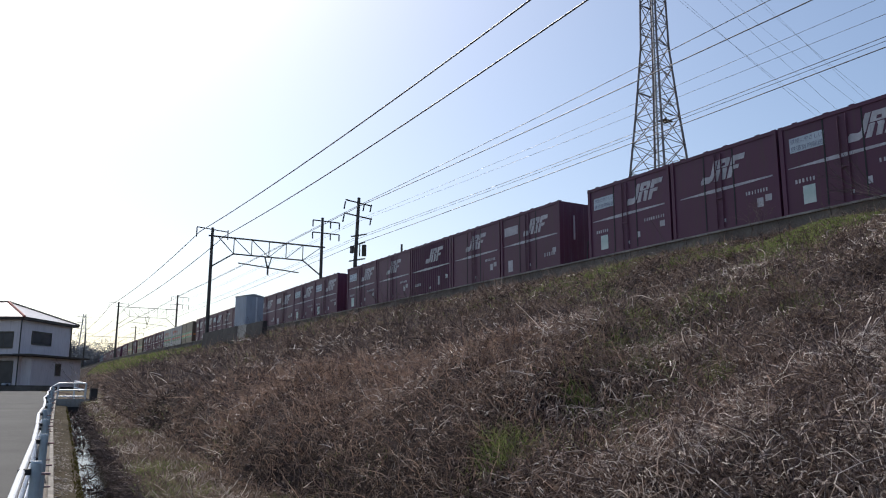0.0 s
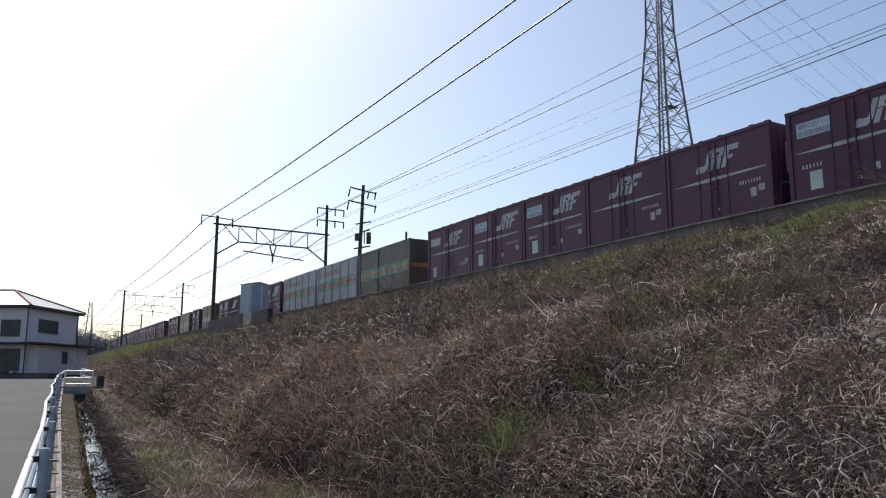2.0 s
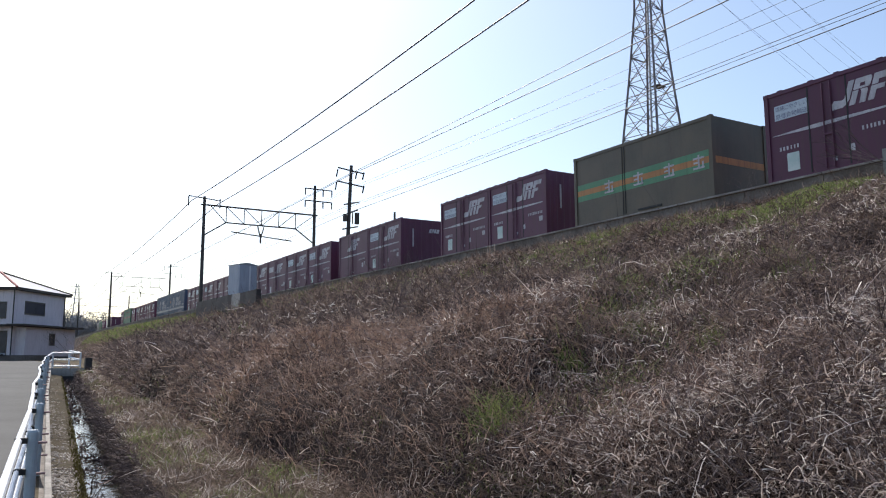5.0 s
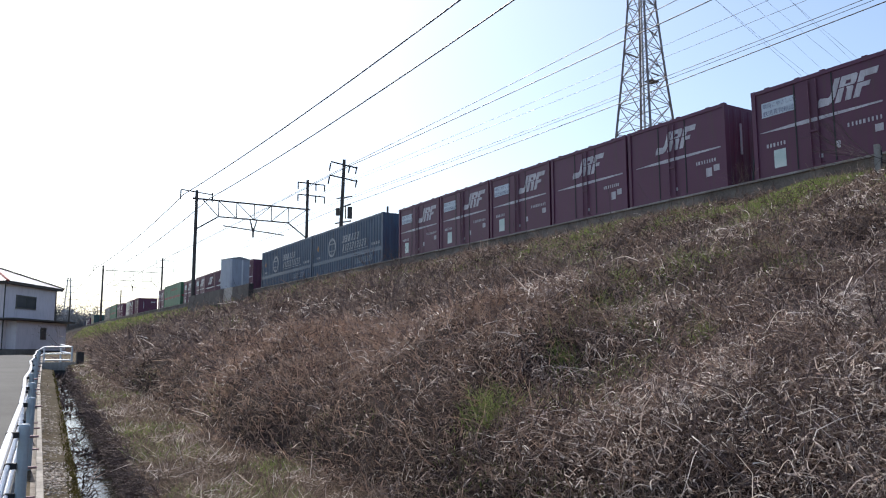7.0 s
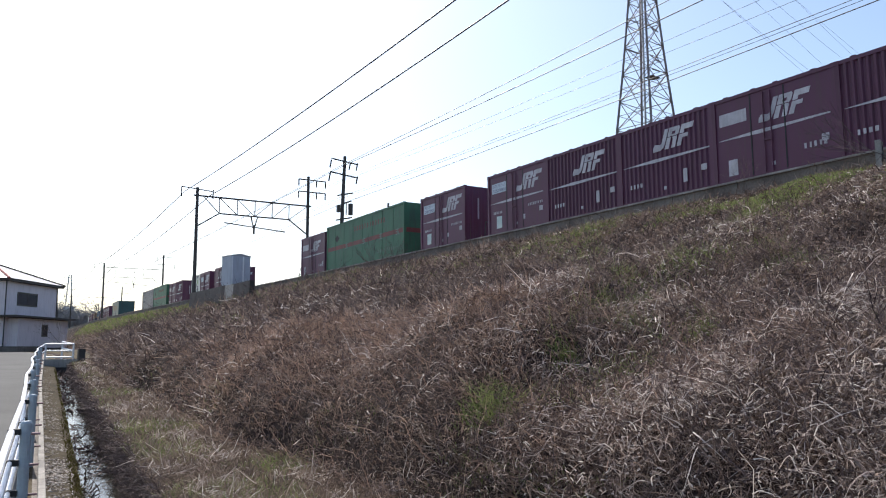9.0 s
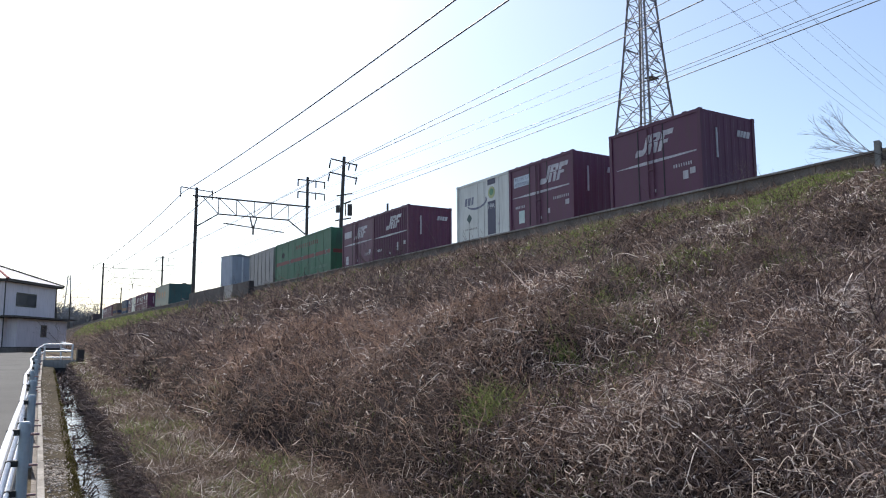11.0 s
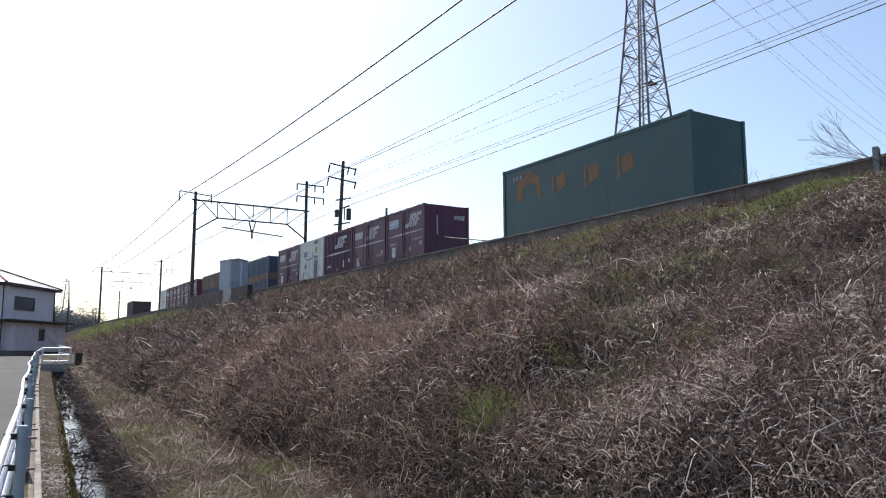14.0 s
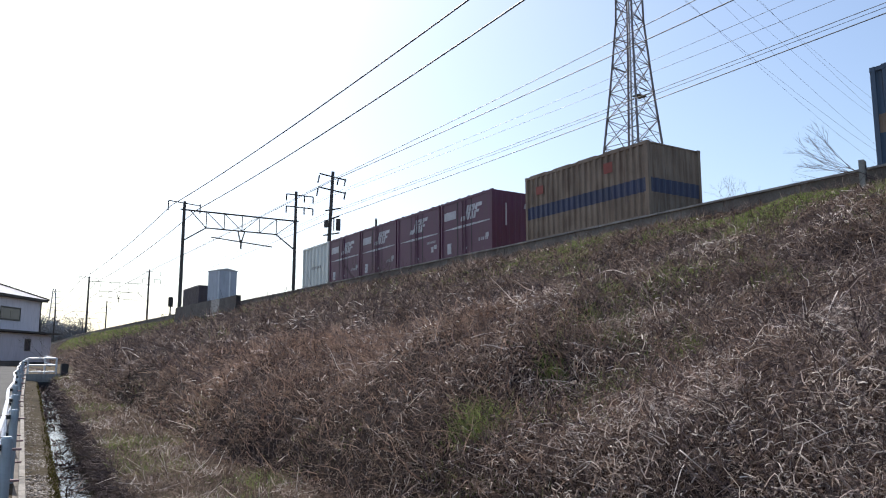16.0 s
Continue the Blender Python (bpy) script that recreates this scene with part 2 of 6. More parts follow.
def empty(name, m=None):
    ob = new(name)
    if m is not None:
        ob.matrix_basis = m
    return ob


def mesh_arrays(name, verts, faces3=None, faces4=None, mat=None, parent=None):
    """A mesh from numpy arrays of vertices, triangles and quads."""
    me = bpy.data.meshes.new(name)
    tri = faces3 if faces3 is not None else np.zeros((0, 3), int)
    quad = faces4 if faces4 is not None else np.zeros((0, 4), int)
    loops = np.concatenate([quad.ravel(), tri.ravel()])
    me.vertices.add(len(verts))
    me.vertices.foreach_set("co", np.asarray(verts, np.float32).ravel())
    me.loops.add(len(loops))
    me.loops.foreach_set("vertex_index", loops.astype(np.int32))
    me.polygons.add(len(quad) + len(tri))
    starts = np.concatenate([np.arange(len(quad)) * 4, len(quad) * 4 + np.arange(len(tri)) * 3])
    me.polygons.foreach_set("loop_start", starts.astype(np.int32))
    me.update(calc_edges=True)
    me.validate()
    if mat:
        me.materials.append(mat)
    ob = new(name, me)
    if parent:
        ob.parent = parent
    return ob


# ---- plan: track, crest, ditch ----
SIDE_X, BEND, GRADE = 18.21, 1.5527e-4, -0.008
RAIL_Z, TOP_Z = 5.18, 8.68
SPEED = 24.4


def curve_x(y):
    return BEND * y * y if y > 0 else 0.0


def track_x(off, y):
    return SIDE_X + off + curve_x(y)


def rail_x(off, y):
    """The rails bend a little more to the right far out."""
    return track_x(off, y) + float(np.interp(y, (60, 90, 118, 142, 155, 200, 300, 600), (0, 0.9, 1.9, 2.5, 2.8, 4.0, 7.0, 17.0)))


def rail_z(y):
    """Rail height: a slight fall near by, then level."""
    return RAIL_Z + float(np.interp(y, (-500, 0, 60, 90, 118, 142, 200, 600), (0.5, 0, -0.46, -0.25, 0.1, 0.4, 0.6, 0.6)))


def lerp(x, table):
    xs, ys = zip(*table)
    return np.interp(x, xs, ys)


CREST = ((-60, 5.75), (0, 5.58), (20, 5.42), (40, 5.35), (70, 5.4), (115, 5.53), (200, 5.2), (500, 3.0), (1500, 2.0))
TOE = ((-60, 3.9), (0, 3.9), (11, 3.65), (15.6, 4.0), (21.6, 4.4), (30, 5.05), (42, 6.2), (60, 9.0), (90, 12.5), (130, 15.0), (200, 19.0), (500, 51.0))
WALL_OFF = -2.6
LUMPS = np.random.RandomState(7).rand(4, 128, 128)


def vnoise(x, y, scale, k=0):
    """Smooth value noise in 0..1 over the plan."""
    u, v = np.asarray(x, float) / scale, np.asarray(y, float) / scale
    i, j = np.floor(u).astype(int), np.floor(v).astype(int)
    a, b = u - i, v - j
    a, b = a * a * (3 - 2 * a), b * b * (3 - 2 * b)
    g = LUMPS[k]

    def at(p, q):
        return g[p % 128, q % 128]
    return (at(i, j) * (1 - a) + at(i + 1, j) * a) * (1 - b) + (at(i, j + 1) * (1 - a) + at(i + 1, j + 1) * a) * b


def base_z(y):
    return lerp(y, ((-60, -1.3), (48, 1.06), (75, 1.3), (120, 1.5), (2500, 1.0)))


def kerb_x(y):
    return 0.09 + 0.0965 * y


def kerb_edge(y):
    """The kerb's ditch face, measured from the ditch line: the ledge widens along the lane."""
    return -np.clip(0.03 + 0.007 * (np.asarray(y, float) - 8), 0.0, 0.15)


def crest_z(y):
    return lerp(y, CREST)


def track_xs(off, y):
    return SIDE_X + off + BEND * np.maximum(y, 0) ** 2


def toe_x(y):
    return np.minimum(lerp(y, TOE) + 0.5 * (vnoise(y, 0, 3.0, 2) - 0.5), track_xs(WALL_OFF - 2.0, y))


def slope_z(x, y):
    """Height of the bank between toe and crest."""
    a, b = toe_x(y), track_xs(WALL_OFF - 0.15, y)
    s = np.clip((x - a) / (b - a), 0, 1)
    swell = (np.interp(y, (4, 9, 22, 34), (0.75, 1.0, 0.95, 0.75)) + 0.4 * (vnoise(x * 0, y, 2.6, 3) - 0.5)) * (1 - np.exp(-np.maximum(x - a, 0) / 0.36)) * (1 - s) ** 2
    lump = (0.5 * (vnoise(x, y, 1.9, 0) - 0.5) + 0.34 * (vnoise(x, y, 0.75, 1) - 0.5)) * np.clip(s * 8, 0, 1) * np.clip((1 - s) * 8, 0, 1)
    return base_z(y) + (crest_z(y) - 0.36 - base_z(y)) * s + swell + lump


def ground_z(x, y):
    """Height of the ground anywhere left of the crest."""
    w = x - kerb_x(y)
    w = np.where(w < 0.3, w - kerb_edge(y), w)
    ditch = np.interp(w, (-0.1, 0.0, 0.01, 0.36, 0.39, 0.86, 0.9, 1.0), (0, -0.02, -0.14, -0.2, -0.55, -0.55, -0.3, -0.02)) * (y < 42) * (w > -0.1) * (w < 1.2)
    return np.where(x > toe_x(y), slope_z(x, y), base_z(y) + ditch)


def build_ground():
    ys = [-460 + 30 * i for i in range(14)] + [-40 + 4.0 * i for i in range(10)] + [i * 0.25 for i in range(0, 182)] + [46 + 1.5 * i for i in range(30)] + [92 + 6 * i for i in range(17)] + [200, 220, 260, 320, 400, 520, 800, 1500, 2500]
    bm = bmesh.new()
    rows, mats = [], None
    for y in ys:
        k, t, c = kerb_x(min(y, 60)), float(toe_x(y)), track_x(WALL_OFF - 0.15, y)
        b = float(base_z(max(y, -60)))
        d = 1.0 if y <= 42 else 0.0
        e = float(kerb_edge(y))
        r = [(-900, b - 1), (-60, b - 0.3), (k - 7, b - 0.02), (k + e - 0.1, b), (k + e - 0.01, b - 0.02 * d), (k + e + 0.005, b - 0.14 * d), (k + 0.36, b - 0.2 * d),
             (k + 0.39, b - 0.55 * d), (k + 0.86, b - 0.55 * d), (k + 0.9, b - 0.3 * d), (k + 1.0, b - 0.02 * d)]
        t = max(t, k + 1.5)
        r += [(t, b)]
        n = 64
        xs = [t + (c - t) * (i / n) ** 1.35 for i in range(1, n + 1)]
        r += [(x, float(slope_z(x, y))) for x in xs]
        rz = rail_z(y)
        bed = min(rz - 0.45, float(crest_z(y)) - 0.4)
        r += [(c + 0.35, float(crest_z(y)) - 0.28), (c + 0.45, bed), (track_x(9.2, y), bed), (track_x(22, y), b), (track_x(60, y), b), (1200, b - 2)]
        rows.append([bm.verts.new((x, y, z)) for x, z in r])
        mats = [1, 1, 1, 3, 3, 1, 3, 0, 0, 0, 1] + [0] * n + [0, 0, 2, 0, 1, 1]
    for a, b2 in zip(rows, rows[1:]):
        for i in range(len(a) - 1):
            bm.faces.new((a[i], a[i + 1], b2[i + 1], b2[i])).material_index = mats[i]
    g = part("ground", bm, [M_SOIL, M_FIELD, M_BALLAST, M_DARKCONC], smooth=True)
    tagged(g, "dry soil bank, grass path and ditch beside the road", "ground", kind="structure")


def build_road():
    bm = bmesh.new()
    rows = []
    for y in [-40 + 2 * i for i in range(60)]:
        k, b = kerb_x(min(y, 60)), base_z(y)
        rows.append([bm.verts.new((x, y, b + 0.012)) for x in (k - 6.6, k - 3, k + float(kerb_edge(y)) - 0.19)])
    for a, c in zip(rows, rows[1:]):
        for i in range(2):
            bm.faces.new((a[i], a[i + 1], c[i + 1], c[i]))
    tagged(part("road", bm, M_ASPHALT), "grey asphalt lane rising gently to the house", "road", kind="structure")
    for i in range(19):
        y0, y1 = -4 + 2.4 * i, -4 + 2.4 * i + 2.38
        bm = bmesh.new()
        v = []
        for y in (y0, y1):
            k, b = kerb_x(y), base_z(y)
            k += float(kerb_edge(y))
            v.append([bm.verts.new((k + dx, y, b + dz)) for dx, dz in ((-0.05, -0.2), (-0.05, 0.085), (-0.044, 0.09), (0.012, 0.09), (0.018, 0.08), (0.025, -0.5))])
        for j in range(5):
            bm.faces.new((v[0][j], v[0][j + 1], v[1][j + 1], v[1][j]))
        bm.faces.new(v[0][::-1])
        bm.faces.new(v[1])
        tagged(part("kerb", bm, M_KERB), "weathered concrete kerb block along the ditch", "kerb", "kerb blocks", "structure")
    bm = bmesh.new()
    r = [[bm.verts.new((kerb_x(y) + dx, y, base_z(y) - 0.47)) for dx in (0.38, 0.9)] for y in (-10, 0, 10, 20, 30, 40, 42)]
    for a, c in zip(r, r[1:]):
        bm.faces.new((a[0], a[1], c[1], c[0]))
    tagged(part("water", bm, M_WATER), "shallow glinting water in the narrow ditch", "water", kind="structure")


def build_crest_wall():
    """Low concrete wall along the ballast shoulder, in blocks."""
    root = tagged(empty("crest_wall"), "low concrete wall with pale cap along the track", "wall", kind="structure")
    ys = [-20 + 2.0 * i for i in range(75)] + [130 + 10 * i for i in range(12)]
    for y0, y1 in zip(ys, ys[1:]):
        for name, x0, x1, z0, z1, mt in (("panel", -0.08, 0.1, -0.2, -0.045, M_DARKCONC), ("cap", -0.13, 0.12, -0.045, 0.0, M_CAP), ("footing", -0.13, 0.1, -0.7, -0.2, M_DARKCONC)):
            bm = bmesh.new()
            v = []
            for y in (y0 + 0.01, y1 - 0.01):
                x, z = track_x(WALL_OFF, y), crest_z(y)
                v.append([bm.verts.new((x + dx, y, z + dz)) for dx, dz in ((x0, z0), (x0, z1), (x1, z1), (x1, z0))])
            for j in range(4):
                bm.faces.new((v[0][j], v[0][(j + 1) % 4], v[1][(j + 1) % 4], v[1][j]))
            bm.faces.new(v[0][::-1])
            bm.faces.new(v[1])
            part(name, bm, mt, root)


def build_rails():
    for off in (0.69, 1.76, 4.5, 5.57):
        bm = bmesh.new()
        r = []
        for y in [-440 + 10 * i for i in range(98)]:
            x, z = rail_x(off, y), rail_z(y)
            r.append([bm.verts.new((x + dx, y, z + dz)) for dx, dz in ((-0.035, 0), (0.035, 0), (0.06, -0.15), (-0.06, -0.15))])
        for a, c in zip(r, r[1:]):
            for j in range(4):
                bm.faces.new((a[j], a[(j + 1) % 4], c[(j + 1) % 4], c[j]))
        tagged(part("rail", bm, M_WAGON), "steel running rail on the ballast", "rail", "running rails", "structure")


build_ground()
build_road()
build_crest_wall()
build_rails()


# ---- the train ----
MOVERS = []
WIDTH = 2.44


def train_pose(u, t):
    """Where the point u metres behind the train's zero mark stands at t seconds, on the rails."""
    y = u - SPEED * t
    dx, dz = rail_x(0, y + 5) - rail_x(0, y - 5), rail_z(y + 5) - rail_z(y - 5)
    return pose(rail_x(1.225, y), y, rail_z(y), math.degrees(math.atan(dz / 10)), 0, -math.degrees(math.atan(dx / 10)))


def ribbed_side(bm, x, sgn, y0, y1, z0, z1, pitch, depth, m=0):
    """A trapezoid-corrugated side wall, facing sgn along x."""
    n = max(1, round((y1 - y0) / pitch))
    p = (y1 - y0) / n
    prof = []
    for i in range(n):
        a = y0 + i * p
        prof += [(a, 0), (a + 0.3 * p, 0), (a + 0.5 * p, -depth), (a + 0.8 * p, -depth)]
    prof.append((y1, 0))
    lo = [bm.verts.new((x + sgn * d, y, z0)) for y, d in prof]
    hi = [bm.verts.new((x + sgn * d, y, z1)) for y, d in prof]
    for i in range(len(prof) - 1):
        q = (lo[i], lo[i + 1], hi[i + 1], hi[i]) if sgn > 0 else (lo[i + 1], lo[i], hi[i], hi[i + 1])
        bm.faces.new(q).material_index = m


def ribbed_end(bm, y, x0, x1, z0, z1, pitch, depth):
    n = max(1, round((x1 - x0) / pitch))
    p = (x1 - x0) / n
    prof = []
    for i in range(n):
        a = x0 + i * p
        prof += [(a, 0), (a + 0.3 * p, 0), (a + 0.5 * p, depth), (a + 0.8 * p, depth)]
    prof.append((x1, 0))
    lo = [bm.verts.new((x, y + d, z0)) for x, d in prof]
    hi = [bm.verts.new((x, y + d, z1)) for x, d in prof]
    for i in range(len(prof) - 1):
        bm.faces.new((lo[i], lo[i + 1], hi[i + 1], hi[i]))


def container_shell(root, length, height, mat, ribs=0.0, end_ribs=0.0, frame_mat=None):
    """Body, roof, corner posts, rails and corner castings. The near side faces -x; the leading end faces -y."""
    h, w, z0 = length / 2, WIDTH / 2, 1.0
    top = z0 + height
    bm = bmesh.new()
    e = 0.03
    if ribs:
        ribbed_side(bm, -w + 0.012, -1, -h + 0.1, h - 0.1, z0 + 0.12, top - 0.1, ribs, 0.045)
        ribbed_side(bm, w - 0.012, 1, -h + 0.1, h - 0.1, z0 + 0.12, top - 0.1, ribs, 0.045)
        box(bm, -w + 0.07, w - 0.07, -h + 0.06, h - 0.04, z0 + 0.06, top - 0.05)
    else:
        box(bm, -w + e, w - e, -h + e, h - e, z0 + 0.06, top - 0.05)
    if end_ribs:
        ribbed_end(bm, -h + 0.01, -w + 0.1, w - 0.1, z0 + 0.12, top - 0.1, end_ribs, 0.04)
    part("body", bm, mat, root)
    part("roof", box(bmesh.new(), -w + 0.05, w - 0.05, -h + 0.04, h - 0.04, top - 0.055, top - 0.008), mat, root)
    fm = frame_mat or mat
    for sx in (-1, 1):
        for sy in (-1, 1):
            x0, x1 = sorted((sx * w, sx * (w - 0.12)))
            y0, y1 = sorted((sy * h, sy * (h - 0.12)))
            part("corner_post", box(bmesh.new(), x0, x1, y0, y1, z0 + 0.1, top - 0.1), fm, root)
            for za, zb in ((z0, z0 + 0.11), (top - 0.11, top + 0.006)):
                part("corner_casting", box(bmesh.new(), x0 - (sx < 0) * 0.006, x1 + (sx > 0) * 0.006, y0 - (sy < 0) * 0.006, y1 + (sy > 0) * 0.006, za, zb), fm, root)
        x0, x1 = sorted((sx * (w - 0.004), sx * (w - 0.08)))
        part("bottom_rail", box(bmesh.new(), x0, x1, -h + 0.12, h - 0.12, z0 + 0.01, z0 + 0.13), fm, root)
        part("top_rail", box(bmesh.new(), x0, x1, -h + 0.12, h - 0.12, top - 0.1, top - 0.002), fm, root)
    return h, w, z0, top


def plate(root, name, x, y0, y1, z0, z1, mat, label="", slant=0.0, t=0.004):
    """A thin painted panel on the near side; slant leans its top towards the leading end."""
    bm = bmesh.new()
    prism(bm, [(y0, z0), (y1, z0), (y1 - slant, z1), (y0 - slant, z1)], 0, x - t, x + 0.002)
    return part(name, bm, mat, root, label)


def emblem(root, x, yc, zc, s):
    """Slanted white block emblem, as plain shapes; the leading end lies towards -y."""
    bm = bmesh.new()

    def bl(pts):
        prism(bm, [(yc - (0.82 * u + 0.24 * v - 0.82) * s, zc + (v - 0.5) * 0.66 * s) for u, v in pts], 0, x - 0.005, x + 0.002)
    bl([(-0.12, 0.0), (0.28, 0.0), (0.4, 0.1), (0.45, 0.3), (0.45, 1.0), (0.26, 1.0), (0.26, 0.36), (0.2, 0.3), (-0.1, 0.36), (-0.16, 0.2)])
    bl([(0.5, 0.0), (0.7, 0.0), (0.7, 0.54), (0.5, 0.54)])
    bl([(0.5, 0.58), (0.7, 0.58), (0.7, 1.0), (0.5, 1.0)])
    bl([(0.69, 0.8), (0.86, 0.8), (0.88, 0.66), (0.69, 0.66), (0.69, 0.58), (1.02, 0.58), (1.06, 0.66), (1.06, 0.92), (1.0, 1.0), (0.69, 1.0)])
    bl([(0.84, 0.0), (1.04, 0.0), (1.02, 0.46), (0.98, 0.54), (0.76, 0.54), (0.82, 0.42)])
    bl([(1.12, 0.0), (1.32, 0.0), (1.32, 0.36), (1.56, 0.36), (1.56, 0.54), (1.12, 0.54)])
    bl([(1.12, 0.58), (1.32, 0.58), (1.32, 0.74), (1.72, 0.74), (1.72, 1.0), (1.12, 1.0)])
    part("emblem", bm, M_LOGO, root, "faded white slanted block emblem")


def tapered_stripe(root, x, y0, y1, z):
    """A long white stripe, thick in the middle and fine at its ends."""
    m = y0 + 0.62 * (y1 - y0)
    part("stripe", prism(bmesh.new(), [(y0, z - 0.02), (m, z - 0.055), (y1, z - 0.006), (y1, z + 0.006), (m, z + 0.05), (y0, z + 0.02)], 0, x - 0.004, x + 0.002), M_LOGO, root, "white tapered stripe")


def words(root, text, x, yc, zc, width, height, mat, label=""):
    """Readable words on the near side, as flat letters."""
    cu = bpy.data.curves.new("words", "FONT")
    cu.body, cu.align_x, cu.align_y = text, "CENTER", "CENTER"
    tmp = bpy.data.objects.new("words", cu)
    me = bpy.data.meshes.new_from_object(tmp)
    bpy.data.objects.remove(tmp)
    bpy.data.curves.remove(cu)
    co = np.array([v.co[:] for v in me.vertices])
    lo, hi = co.min(0), co.max(0)
    for v, c in zip(me.vertices, co):
        v.co = (x, yc - ((c[0] - lo[0]) / (hi[0] - lo[0]) - 0.5) * width, zc + ((c[1] - lo[1]) / (hi[1] - lo[1]) - 0.5) * height)
    me.materials.append(mat)
    ob = new("lettering", me)
    ob.parent = root
    return tagged(ob, label) if label else ob


def end_emblem(root, y, x, z, s):
    bm = bmesh.new()
    for i, (a, b) in enumerate(((-0.5, -0.25), (-0.2, 0.0), (0.06, 0.28), (0.34, 0.62))):
        prism(bm, [(x + (a + d) * s, z + e * s) for d, e in ((0, -0.2), (b - a, -0.2), (b - a + 0.12, 0.2), (0.12, 0.2))], 1, y - 0.005, y + 0.002)
    part("end_emblem", bm, M_LOGO, root, "small white block emblem")


def lettering(root, x, y0, y1, z, h, n, mat, name="lettering", gap=0.25, slant=0.0):
    """A row of plain bars in place of writing, each a part."""
    w = (y1 - y0) / n
    rng = random.Random(int(n * 97 + h * 1000))
    for i in range(n):
        a, f = y0 + i * w, rng.uniform(0.55, 1.0) * (1 - gap)
        b, c = z - h / 2, z + h / 2
        k = slant * h
        bar_w = w * f
        if h > 0.2 and rng.random() < 0.75:
            pts = [(a, b), (a + bar_w, b), (a + bar_w, b + 0.28 * h), (a + 0.4 * bar_w, b + 0.28 * h), (a + 0.4 * bar_w, b + 0.45 * h), (a + 0.9 * bar_w, b + 0.45 * h), (a + 0.9 * bar_w, b + 0.62 * h),
                   (a + 0.4 * bar_w, b + 0.62 * h), (a + 0.4 * bar_w, b + 0.8 * h), (a + bar_w, b + 0.8 * h), (a + bar_w, c), (a, c)]
        else:
            pts = [(a, b), (a + bar_w * 0.8, b), (a + bar_w * 0.8, c), (a, c)]
        part(name, prism(bmesh.new(), [(p - k * (q - z) / h, q) for p, q in pts], 0, x - 0.005, x + 0.002), mat, root)


def glyph_blocks(root, x, ys, z, s, mat):
    """Big square marks built of crossing bars, plain shapes in place of lettering."""
    for yc in ys:
        bm = bmesh.new()
        comb = ((-0.5, -0.5), (0.5, -0.5), (0.5, -0.37), (0.07, -0.37), (0.07, -0.1), (0.45, -0.1), (0.45, 0.02), (0.07, 0.02), (0.07, 0.2), (0.5, 0.2), (0.5, 0.33),
                (0.07, 0.33), (0.07, 0.5), (-0.07, 0.5), (-0.07, 0.33), (-0.5, 0.33), (-0.5, 0.2), (-0.07, 0.2), (-0.07, -0.37), (-0.3, -0.37), (-0.3, 0.0), (-0.44, 0.0), (-0.44, -0.37), (-0.5, -0.37))
        prism(bm, [(yc + a * s, z + b * s) for a, b in comb], 0, x - 0.006, x + 0.002)
        part("mark", bm, mat, root, "white square lettering block")


